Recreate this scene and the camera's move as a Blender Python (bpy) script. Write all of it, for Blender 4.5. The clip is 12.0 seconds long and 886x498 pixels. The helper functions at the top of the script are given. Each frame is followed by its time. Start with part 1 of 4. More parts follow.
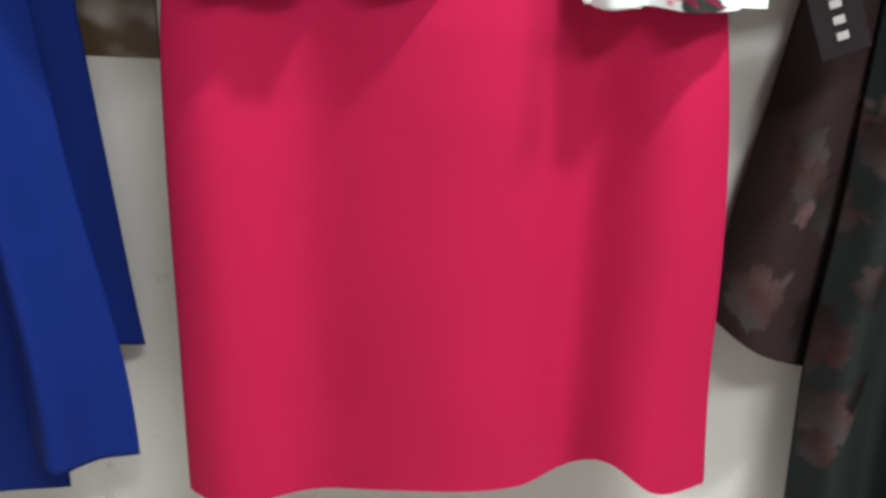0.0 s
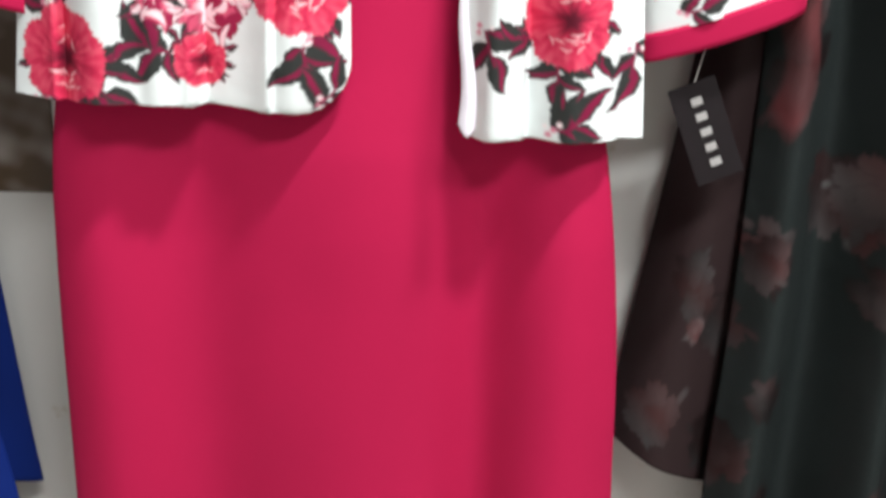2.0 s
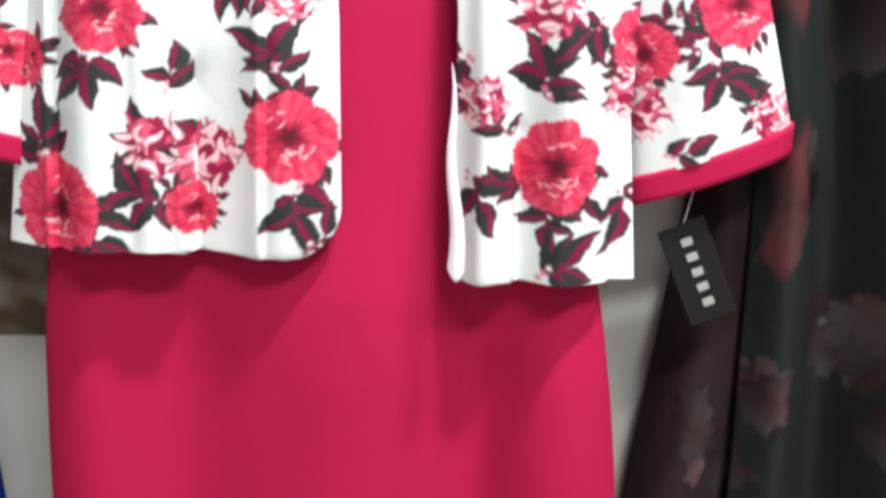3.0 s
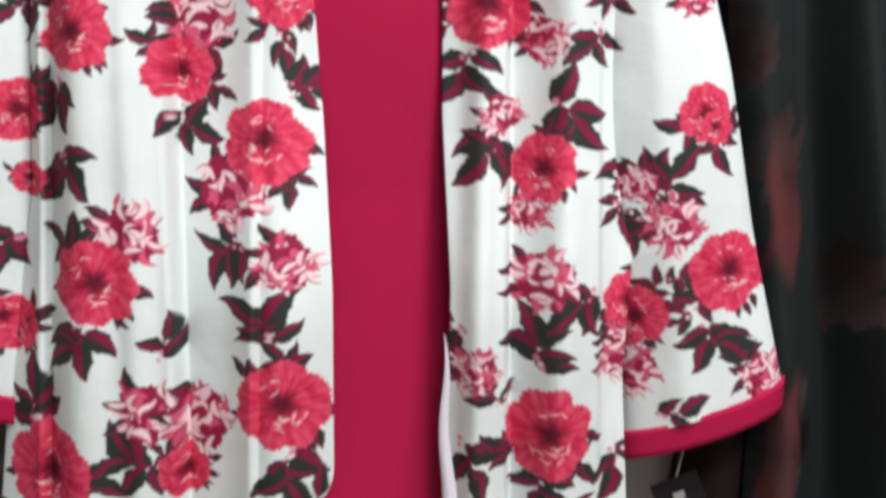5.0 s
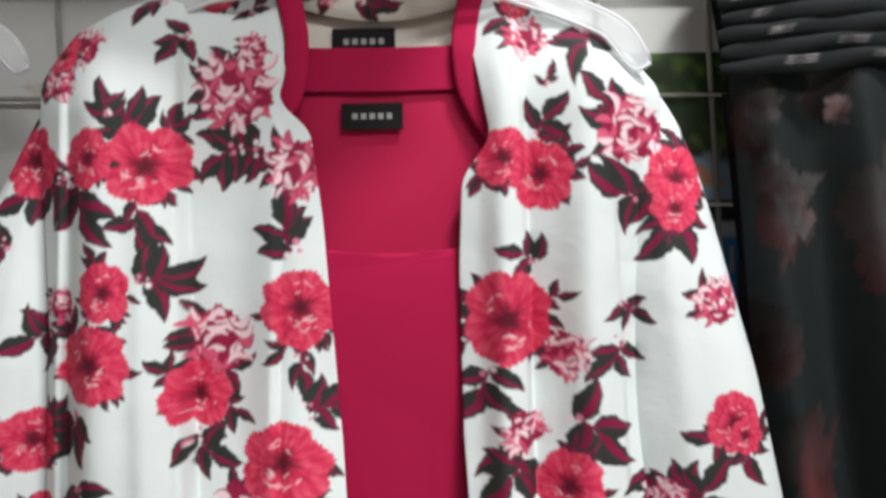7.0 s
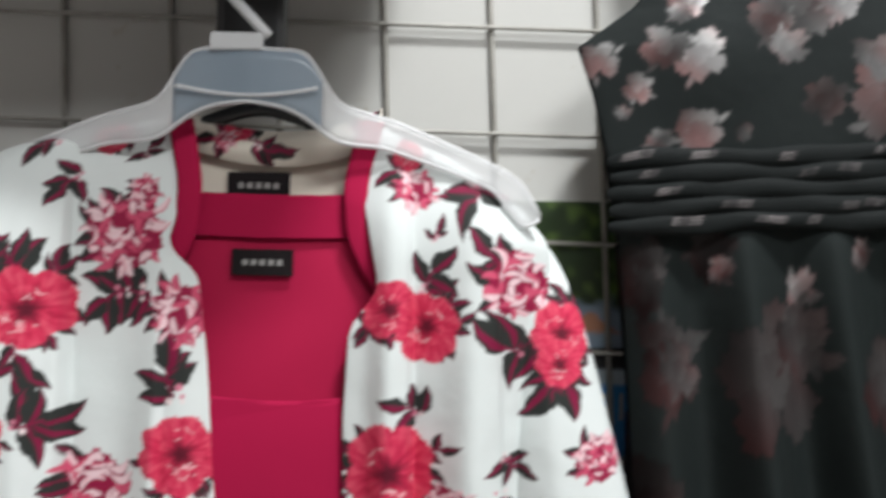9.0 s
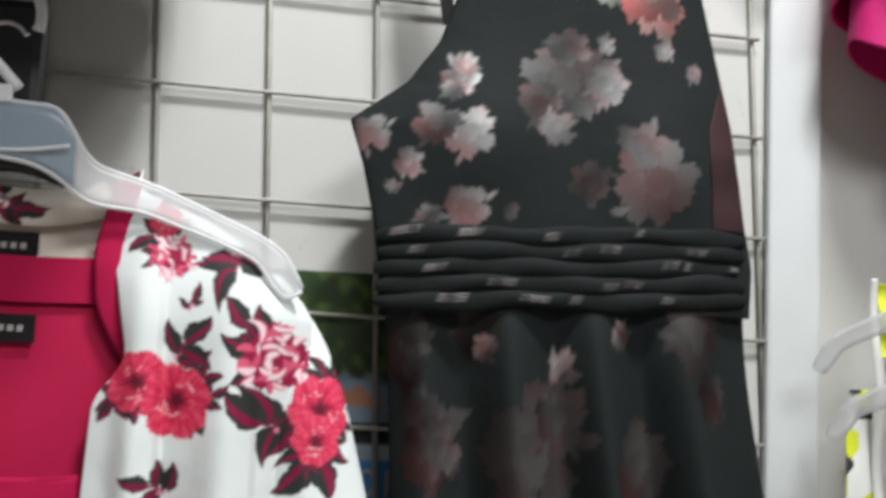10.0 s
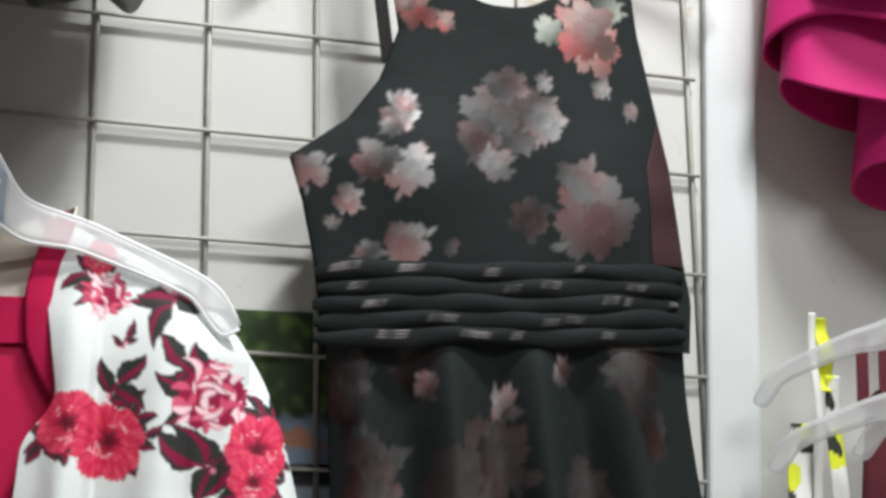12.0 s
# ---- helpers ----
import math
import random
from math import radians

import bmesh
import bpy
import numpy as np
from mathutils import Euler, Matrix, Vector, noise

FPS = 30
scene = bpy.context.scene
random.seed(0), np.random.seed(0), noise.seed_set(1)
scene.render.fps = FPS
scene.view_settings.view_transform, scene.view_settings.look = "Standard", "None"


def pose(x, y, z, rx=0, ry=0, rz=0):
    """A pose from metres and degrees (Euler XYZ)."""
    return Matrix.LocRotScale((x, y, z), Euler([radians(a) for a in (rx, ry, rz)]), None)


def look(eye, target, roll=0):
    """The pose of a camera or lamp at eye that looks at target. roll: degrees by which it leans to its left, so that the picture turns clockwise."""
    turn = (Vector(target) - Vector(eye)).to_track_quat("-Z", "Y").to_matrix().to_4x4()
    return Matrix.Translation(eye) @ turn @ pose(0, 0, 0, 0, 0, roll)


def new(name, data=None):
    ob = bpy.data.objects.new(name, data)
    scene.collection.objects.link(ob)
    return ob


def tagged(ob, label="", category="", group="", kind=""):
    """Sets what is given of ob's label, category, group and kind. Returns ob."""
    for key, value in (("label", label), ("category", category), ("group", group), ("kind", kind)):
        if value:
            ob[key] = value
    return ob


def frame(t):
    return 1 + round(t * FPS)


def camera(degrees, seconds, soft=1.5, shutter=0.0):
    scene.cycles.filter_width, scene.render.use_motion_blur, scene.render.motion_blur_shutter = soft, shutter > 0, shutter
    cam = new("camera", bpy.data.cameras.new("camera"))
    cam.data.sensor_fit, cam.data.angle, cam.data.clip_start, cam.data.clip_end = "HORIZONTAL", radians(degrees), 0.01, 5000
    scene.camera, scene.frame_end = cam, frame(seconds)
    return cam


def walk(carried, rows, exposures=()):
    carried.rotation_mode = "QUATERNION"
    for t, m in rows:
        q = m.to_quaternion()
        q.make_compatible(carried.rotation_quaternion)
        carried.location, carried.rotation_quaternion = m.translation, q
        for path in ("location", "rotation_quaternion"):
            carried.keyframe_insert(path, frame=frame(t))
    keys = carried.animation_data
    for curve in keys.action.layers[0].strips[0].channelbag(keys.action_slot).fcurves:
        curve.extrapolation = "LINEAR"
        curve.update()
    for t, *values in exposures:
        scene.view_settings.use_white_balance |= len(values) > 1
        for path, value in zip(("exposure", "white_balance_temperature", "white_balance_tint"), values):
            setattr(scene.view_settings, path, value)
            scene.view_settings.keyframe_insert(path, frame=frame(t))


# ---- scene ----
cam = camera(45.0, 12.0, soft=3.2, shutter=0.5)
PATH = [
    (0, (-0.166, -1.03, 0.984), (-0.263, 0.788, 0.158), 2.1),
    (0.5, (-0.156, -1.028, 0.99), (-0.241, 0.804, 0.191), 1.8),
    (1, (-0.152, -1.033, 0.994), (-0.209, 0.815, 0.232), 1.9),
    (1.5, (-0.136, -1.038, 1.0), (-0.125, 0.817, 0.252), 2.3),
    (2, (-0.123, -1.035, 1.005), (-0.12, 0.862, 0.372), 1.8),
    (2.5, (-0.119, -1.034, 1.018), (-0.124, 0.892, 0.482), 1.5),
    (3, (-0.103, -1.026, 1.028), (-0.133, 0.928, 0.602), 1.0),
    (5, (-0.105, -0.999, 1.198), (-0.126, 0.975, 0.88), 1.0),
    (5.5, (-0.105, -0.989, 1.219), (-0.152, 1.002, 1.034), 0.5),
    (6, (-0.103, -0.987, 1.237), (-0.157, 1.007, 1.084), 0.3),
    (6.5, (-0.105, -0.977, 1.281), (-0.176, 1.021, 1.222), -0.6),
    (8.5, (-0.09, -0.972, 1.375), (-0.125, 1.027, 1.42), -0.3),
    (9, (-0.053, -0.979, 1.393), (-0.024, 1.018, 1.498), 1.1),
    (9.5, (-0.011, -0.974, 1.407), (0.203, 1.008, 1.574), 2.1),
    (10, (0.012, -0.967, 1.412), (0.332, 0.996, 1.626), 2.5),
    (10.5, (0.02, -0.963, 1.419), (0.403, 0.974, 1.742), 2.5),
    (11, (0.015, -0.958, 1.423), (0.411, 0.973, 1.76), 2.0),
    (11.5, (0.018, -0.959, 1.409), (0.425, 0.972, 1.739), 1.8),
    (12, (0.024, -0.963, 1.396), (0.425, 0.97, 1.717), 1.7),
]
EXPOSURES = [(0.0, 0.80), (1.5, 0.74), (3.2, 0.74), (5.0, -0.04), (5.5, -0.14), (6.5, -0.22), (8.5, -0.38), (9.5, -0.42), (10.5, -0.47), (12.0, -0.38)]
walk(cam, [(t, look(eye, target, roll)) for t, eye, target, roll in PATH], EXPOSURES)

# ---- light: an unseen ceiling tube, an added fill lamp, and a dim indoor surround ----
world = bpy.data.worlds.new("world")
scene.world = world
world.use_nodes = True
world.node_tree.nodes["Background"].inputs[0].default_value = (0.9, 0.95, 1.0, 1)
world.node_tree.nodes["Background"].inputs[1].default_value = 0.05


def area_light(name, place, target, size_x, size_y, watts, colour):
    data = bpy.data.lights.new(name, "AREA")
    data.shape, data.size, data.size_y, data.energy, data.color = "RECTANGLE", size_x, size_y, watts, colour
    ob = new(name, data)
    ob.matrix_world = look(place, target)
    return ob


area_light("unseen_overhead_lamp", (0.44, -0.82, 3.10), (0.0, -0.1, 0.9), 0.34, 0.12, 60.0, (0.97, 0.99, 1.0))
# Added fill lamp with no known source; lifts the shaded cloth and wall.
area_light("unseen_overhead_lamp", (0.70, -2.2, 3.10), (-0.08, -0.1, 0.8), 1.2, 0.3, 50.0, (0.97, 0.99, 1.0))

# ---- materials ----


def nodes_of(name):
    m = bpy.data.materials.new(name)
    m.use_nodes = True
    nt = m.node_tree
    return m, nt, nt.nodes["Principled BSDF"]


def add(nt, kind, **values):
    n = nt.nodes.new(kind)
    for k, v in values.items():
        n.inputs[k].default_value = v
    return n


def plain(name, colour, rough=0.6, metal=0.0, vary=0.12, scale=18.0, fine=900.0, relief=0.0006, sheen=0.0, alpha=1.0, spec=0.5):
    """A surface with two scales of variation and a fine bump."""
    m, nt, b = nodes_of(name)
    co = nt.nodes.new("ShaderNodeTexCoord")
    big = add(nt, "ShaderNodeTexNoise", Scale=scale, Detail=4.0)
    small = add(nt, "ShaderNodeTexNoise", Scale=fine, Detail=2.0)
    nt.links.new(co.outputs["Object"], big.inputs["Vector"])
    nt.links.new(co.outputs["Object"], small.inputs["Vector"])
    mix = nt.nodes.new("ShaderNodeMix")
    mix.data_type = "RGBA"
    mix.inputs[6].default_value = (*[c * (1 - vary) for c in colour], 1)
    mix.inputs[7].default_value = (*[min(1, c * (1 + vary)) for c in colour], 1)
    nt.links.new(big.outputs["Fac"], mix.inputs[0])
    nt.links.new(mix.outputs[2], b.inputs["Base Color"])
    bump = add(nt, "ShaderNodeBump", Strength=0.35, Distance=relief)
    nt.links.new(small.outputs["Fac"], bump.inputs["Height"])
    nt.links.new(bump.outputs[0], b.inputs["Normal"])
    b.inputs["Roughness"].default_value = rough
    b.inputs["Metallic"].default_value = metal
    b.inputs["Alpha"].default_value = alpha
    b.inputs["Sheen Weight"].default_value = sheen
    b.inputs["Specular IOR Level"].default_value = spec
    return m


def printed(name, rough=0.75, foil=False, sheen=0.0, spec=0.2):
    """Cloth that takes its colour from the print laid on the mesh."""
    m, nt, b = nodes_of(name)
    col = nt.nodes.new("ShaderNodeAttribute")
    col.attribute_name = "print"
    nt.links.new(col.outputs["Color"], b.inputs["Base Color"])
    co = nt.nodes.new("ShaderNodeTexCoord")
    weave = add(nt, "ShaderNodeTexNoise", Scale=1100.0, Detail=2.0)
    soft = add(nt, "ShaderNodeTexNoise", Scale=30.0, Detail=3.0)
    nt.links.new(co.outputs["Object"], weave.inputs["Vector"])
    nt.links.new(co.outputs["Object"], soft.inputs["Vector"])
    b1 = add(nt, "ShaderNodeBump", Strength=0.3, Distance=0.0005)
    b2 = add(nt, "ShaderNodeBump", Strength=0.25, Distance=0.006)
    nt.links.new(weave.outputs["Fac"], b1.inputs["Height"])
    nt.links.new(soft.outputs["Fac"], b2.inputs["Height"])
    nt.links.new(b2.outputs[0], b1.inputs["Normal"])
    nt.links.new(b1.outputs[0], b.inputs["Normal"])
    b.inputs["Roughness"].default_value = rough
    b.inputs["Sheen Weight"].default_value = sheen
    b.inputs["Specular IOR Level"].default_value = spec
    if foil:
        shine = nt.nodes.new("ShaderNodeMapRange")
        shine.inputs["To Min"].default_value, shine.inputs["To Max"].default_value = rough, 0.42
        nt.links.new(col.outputs["Alpha"], shine.inputs["Value"])
        nt.links.new(shine.outputs[0], b.inputs["Roughness"])
        metal = add(nt, "ShaderNodeMath")
        metal.operation = "MULTIPLY"
        metal.inputs[1].default_value = 0.35
        nt.links.new(col.outputs["Alpha"], metal.inputs[0])
        nt.links.new(metal.outputs[0], b.inputs["Metallic"])
    return m


def stained_wall(name):
    m, nt, b = nodes_of(name)
    co = nt.nodes.new("ShaderNodeTexCoord")
    big = add(nt, "ShaderNodeTexNoise", Scale=1.6, Detail=5.0)
    spots = add(nt, "ShaderNodeTexNoise", Scale=14.0, Detail=6.0, Roughness=0.7)
    grain = add(nt, "ShaderNodeTexNoise", Scale=260.0, Detail=3.0)
    for n in (big, spots, grain):
        nt.links.new(co.outputs["Object"], n.inputs["Vector"])
    base = nt.nodes.new("ShaderNodeMix")
    base.data_type = "RGBA"
    base.inputs[6].default_value = (0.47, 0.465, 0.44, 1)
    base.inputs[7].default_value = (0.56, 0.56, 0.535, 1)
    nt.links.new(big.outputs["Fac"], base.inputs[0])
    ramp = nt.nodes.new("ShaderNodeValToRGB")
    ramp.color_ramp.elements[0].position, ramp.color_ramp.elements[1].position = 0.61, 0.70
    nt.links.new(spots.outputs["Fac"], ramp.inputs[0])
    stain = nt.nodes.new("ShaderNodeMix")
    stain.data_type = "RGBA"
    stain.inputs[7].default_value = (0.38, 0.335, 0.26, 1)
    nt.links.new(ramp.outputs[0], stain.inputs[0])
    nt.links.new(base.outputs[2], stain.inputs[6])
    nt.links.new(stain.outputs[2], b.inputs["Base Color"])
    bump = add(nt, "ShaderNodeBump", Strength=0.2, Distance=0.0005)
    nt.links.new(grain.outputs["Fac"], bump.inputs["Height"])
    nt.links.new(bump.outputs[0], b.inputs["Normal"])
    b.inputs["Roughness"].default_value = 0.55
    return m


WALL = stained_wall("painted_wall")
WHITE_PAINT = plain("white_paint", (0.58, 0.60, 0.60), 0.55, vary=0.10, scale=9)
CEILING = plain("ceiling_paint", (0.66, 0.66, 0.64), 0.8, vary=0.05, scale=2)
STALL = plain("bounce_wall_grey", (0.30, 0.28, 0.275), 0.8, vary=0.4, scale=3)
FLOOR = plain("bounce_floor_beige", (0.45, 0.43, 0.39), 0.35, vary=0.2, scale=5)
WIRE = plain("coated_wire", (0.30, 0.29, 0.26), 0.45, vary=0.3, scale=60, fine=300)
CRIMSON = plain("crimson_crepe", (0.38, 0.0068, 0.053), 0.8, vary=0.06, scale=9, spec=0.15)
# Brighter copy of the crepe: light at the neck put into the colour.
CRIMSON_INSIDE_LIT = plain("crimson_facing_lit", (0.42, 0.008, 0.056), 0.7, vary=0.05, scale=9, spec=0.2)
FLORAL = printed("rose_print_cotton", 0.7)
FOIL = printed("foil_print_jersey", 0.72, foil=True, spec=0.12)
LINING = plain("cream_lining", (0.72, 0.66, 0.56), 0.5, vary=0.06, scale=14)
# White facing in a lavender tone that puts its shade into the colour.
FACING = plain("shaded_white_facing", (0.60, 0.56, 0.61), 0.7, vary=0.06, scale=14)
LABEL = plain("woven_black_label", (0.012, 0.009, 0.010), 0.7, vary=0.2, scale=60, spec=0.15)
LETTER = plain("woven_white", (0.32, 0.31, 0.30), 0.6, vary=0.05, scale=60)
BLUE = plain("royal_blue_crepe", (0.0015, 0.013, 0.120), 0.8, vary=0.1, scale=9, spec=0.15)
MAGENTA = plain("magenta_scuba_cloth", (0.48, 0.011, 0.135), 0.65, vary=0.05, scale=9, spec=0.25)
MAROON = plain("maroon_cloth", (0.10, 0.008, 0.018), 0.7, vary=0.2, scale=12)
BLACK_CLOTH = plain("black_satin", (0.012, 0.012, 0.013), 0.38, vary=0.3, scale=20)
BLACK_PLASTIC = plain("black_plastic", (0.014, 0.015, 0.016), 0.3, vary=0.2, scale=40)
CHROME = plain("dull_chrome", (0.55, 0.55, 0.54), 0.25, metal=1.0, vary=0.1, scale=50)
FROSTED = plain("frosted_plastic", (0.82, 0.83, 0.84), 0.45, vary=0.06, scale=30, relief=0.0002, alpha=0.46)
# Darker copy of the frosted plastic: dark ground behind put into its tint.
FROSTED_PAD = plain("frosted_plastic_pad", (0.36, 0.44, 0.52), 0.28, vary=0.06, scale=30, relief=0.0002, alpha=0.55)
FROSTED_RIM = plain("frosted_plastic_rim", (0.86, 0.87, 0.88), 0.42, vary=0.05, scale=30, relief=0.0002, alpha=0.62)
POSTER = printed("glossy_poster", 0.3, spec=0.4)
THREAD = plain("thread", (0.5, 0.48, 0.45), 0.7)
GRIPPED = printed("printed_strap_cloth", 0.6)

# ---- mesh helpers ----


def thing(name, label, category, group="", kind="", at=(0, 0, 0)):
    ob = new(name)
    ob.location = at
    return tagged(ob, label, category, group, kind)


def link_mesh(name, me, material, parent, label=""):
    ob = new(name, me)
    me.materials.append(material)
    ob.parent = parent
    if parent is not None:
        up = parent
        shift = Vector((0, 0, 0))
        while up is not None:
            shift += up.location
            up = up.parent
        ob.location = -shift
    if label:
        tagged(ob, label)
    return ob


def part(name, bm, material, parent, label="", smooth=False):
    me = bpy.data.meshes.new(name)
    bm.to_mesh(me)
    bm.free()
    if smooth:
        me.polygons.foreach_set("use_smooth", [True] * len(me.polygons))
    return link_mesh(name, me, material, parent, label)


def sheet(name, X, Y, Z, material, parent, label="", colours=None, closed=False, thick=0.0):
    """A smooth cloth surface over a grid of places; closed joins its sides into a tube."""
    X, Y, Z = np.broadcast_arrays(X, Y, Z)
    n, m = X.shape
    me = bpy.data.meshes.new(name)
    verts = np.stack([X, Y, Z], -1).reshape(-1, 3)
    cols = m if closed else m - 1
    i, j = np.meshgrid(np.arange(n - 1), np.arange(cols), indexing="ij")
    k = (j + 1) % m
    faces = np.stack([i * m + j, i * m + k, (i + 1) * m + k, (i + 1) * m + j], -1).reshape(-1, 4)
    me.vertices.add(len(verts))
    me.vertices.foreach_set("co", verts.astype(np.float32).ravel())
    me.loops.add(faces.size)
    me.loops.foreach_set("vertex_index", faces.astype(np.int32).ravel())
    me.polygons.add(len(faces))
    me.polygons.foreach_set("loop_start", np.arange(0, faces.size, 4, dtype=np.int32))
    me.polygons.foreach_set("use_smooth", np.ones(len(faces), dtype=bool))
    me.update(calc_edges=True)
    if colours is not None:
        a = me.color_attributes.new("print", "FLOAT_COLOR", "POINT")
        a.data.foreach_set("color", colours.reshape(-1, 4).astype(np.float32).ravel())
    ob = link_mesh(name, me, material, parent, label)
    if thick:
        mod = ob.modifiers.new("thickness", "SOLIDIFY")
        mod.thickness, mod.offset = thick, 0.0
    return ob


def rod(bm, points, radius, sides=8):
    """A round bar swept along points, with closed ends."""
    pts = [Vector(p) for p in points]
    rings = []
    for i, p in enumerate(pts):
        d = (pts[min(i + 1, len(pts) - 1)] - pts[max(i - 1, 0)]).normalized()
        a = d.orthogonal().normalized() if abs(d.y) > 0.95 else d.cross(Vector((0, 1, 0))).normalized()
        b = d.cross(a)
        r = radius[i] if isinstance(radius, (list, tuple)) else radius
        rings.append([bm.verts.new(p + (a * math.cos(2 * math.pi * s / sides) + b * math.sin(2 * math.pi * s / sides)) * r) for s in range(sides)])
    for u, v in zip(rings, rings[1:]):
        for s in range(sides):
            bm.faces.new((u[s], u[(s + 1) % sides], v[(s + 1) % sides], v[s]))
    bm.faces.new(rings[0][::-1])
    bm.faces.new(rings[-1])
    bmesh.ops.recalc_face_normals(bm, faces=bm.faces)
    return bm


def block(bm, x0, x1, y0, y1, z0, z1, bevel=0.0):
    r = bmesh.ops.create_cube(bm, size=1.0)
    bmesh.ops.scale(bm, vec=(x1 - x0, y1 - y0, z1 - z0), verts=r["verts"])
    bmesh.ops.translate(bm, vec=((x0 + x1) / 2, (y0 + y1) / 2, (z0 + z1) / 2), verts=r["verts"])
    if bevel:
        edges = list({e for v in r["verts"] for e in v.link_edges})
        bmesh.ops.bevel(bm, geom=edges, offset=bevel, segments=2, affect="EDGES", profile=0.5)
    return bm


def along(z, *pairs):
    """Smooth-ish profile: value at z from (z, value) pairs in rising z."""
    zs, vs = zip(*pairs)
    return np.interp(z, zs, vs)


def soften(v, k):
    """Rounds the corners of a sampled profile."""
    pad = np.pad(v, (k, k), mode="reflect", reflect_type="odd")
    return np.convolve(pad, np.ones(2 * k + 1) / (2 * k + 1), mode="valid")


def bell(x, c, w):
    return np.exp(-((x - c) / w) ** 2)


def wobble(X, Z, scale, seed):
    """Cheap smooth noise in -1..1."""
    rng = np.random.RandomState(seed)
    out = np.zeros_like(X)
    for k in range(6):
        a, f, p = rng.uniform(0, 6.283), scale * rng.uniform(0.6, 1.8), rng.uniform(0, 6.283)
        out += np.sin((X * math.cos(a) + Z * math.sin(a)) * f + p)
    return out / 6


# ---- prints: roses, peonies and leaf sprigs in metres on the cloth ----
ROSES = [
    (-0.362, 1.386, 0.032), (-0.409, 1.389, 0.02), (-0.243, 1.269, 0.029), (-0.406, 1.228, 0.03), (-0.323, 1.203, 0.025), (-0.254, 1.148, 0.031),
    (-0.394, 1.284, 0.022), (-0.469, 1.165, 0.022), (-0.464, 1.389, 0.025), (-0.081, 1.384, 0.021), (-0.054, 1.37, 0.023), (-0.081, 1.263, 0.031),
    (-0.036, 1.134, 0.025), (0.051, 1.369, 0.024), (0.048, 1.345, 0.017), (0.089, 1.182, 0.02), (0.099, 1.169, 0.013), (-0.395, 1.029, 0.034),
    (0.113, 1.055, 0.031), (0.042, 1.019, 0.024), (-0.463, 1.166, 0.022), (-0.472, 0.988, 0.023), (-0.455, 1.109, 0.014), (-0.442, 0.868, 0.039),
    (-0.242, 0.929, 0.036), (-0.026, 0.912, 0.034), (-0.327, 0.868, 0.02), (-0.483, 0.994, 0.018),
]
PEONIES = [
    (-0.287, 1.44, 0.027), (-0.242, 1.38, 0.021), (-0.308, 1.247, 0.025), (-0.284, 1.108, 0.028), (-0.437, 1.275, 0.012), (0.016, 1.406, 0.025),
    (0.079, 1.272, 0.017), (-0.037, 1.234, 0.017), (-0.069, 1.176, 0.015), (0.065, 1.096, 0.019), (-0.435, 1.451, 0.013), (-0.047, 1.096, 0.015),
    (-0.366, 1.069, 0.024), (-0.24, 1.05, 0.023), (-0.033, 1.041, 0.024), (0.07, 1.091, 0.019), (0.148, 0.97, 0.018), (-0.088, 0.965, 0.017),
    (0.039, 0.977, 0.02), (0.04, 1.124, 0.014), (-0.353, 0.922, 0.025), (-0.311, 0.913, 0.025), (-0.084, 0.967, 0.016), (0.037, 0.967, 0.018),
]
SPRIGS_UPPER_LEFT = [
    (-0.369, 1.406, 0.032, 90, 4), (-0.417, 1.367, 0.043, 260, 4), (-0.367, 1.346, 0.03, 255, 3), (-0.268, 1.395, 0.039, 195, 4),
    (-0.457, 1.367, 0.027, 210, 3), (-0.364, 1.292, 0.03, 20, 4), (-0.446, 1.255, 0.032, 215, 4), (-0.247, 1.316, 0.037, 125, 4),
    (-0.42, 1.188, 0.03, 255, 4), (-0.422, 1.133, 0.039, 330, 5), (-0.241, 1.235, 0.022, 270, 2), (-0.235, 1.191, 0.027, 25, 3),
    (-0.328, 1.169, 0.03, 290, 4), (-0.481, 1.323, 0.027, 200, 3), (-0.309, 1.223, 0.023, 350, 2), (-0.43, 1.371, 0.027, 180, 3),
]
SPRIGS_UPPER_RIGHT = [
    (-0.056, 1.401, 0.025, 85, 3), (0.027, 1.356, 0.042, 192, 4), (0.052, 1.347, 0.053, 260, 4), (0.008, 1.422, 0.026, 165, 2),
    (-0.095, 1.225, 0.035, 258, 3), (-0.059, 1.304, 0.022, 150, 3), (-0.052, 1.276, 0.017, 10, 2), (-0.031, 1.185, 0.039, 355, 3),
    (-0.071, 1.159, 0.041, 250, 4), (0.007, 1.273, 0.02, 300, 3), (0.004, 1.242, 0.027, 255, 3), (0.052, 1.118, 0.031, 95, 4),
    (0.03, 1.105, 0.027, 255, 4), (0.081, 1.167, 0.021, 200, 2), (-0.101, 1.283, 0.018, 190, 2), (-0.082, 1.375, 0.021, 215, 2),
    (0.1, 1.167, 0.022, 260, 2),
]
SPRIGS_MIDDLE = [
    (-0.405, 0.992, 0.045, 270, 5), (-0.25, 0.985, 0.041, 112, 5), (-0.275, 1.066, 0.038, 200, 4), (0.101, 1.013, 0.047, 270, 5),
    (0.058, 1.113, 0.032, 85, 4), (0.01, 1.028, 0.034, 200, 4), (-0.036, 0.969, 0.039, 100, 5), (-0.099, 0.996, 0.028, 165, 2),
    (0.083, 1.024, 0.022, 180, 2), (-0.466, 1.063, 0.028, 210, 3), (0.134, 0.979, 0.021, 120, 2), (0.064, 1.047, 0.018, 20, 2),
]
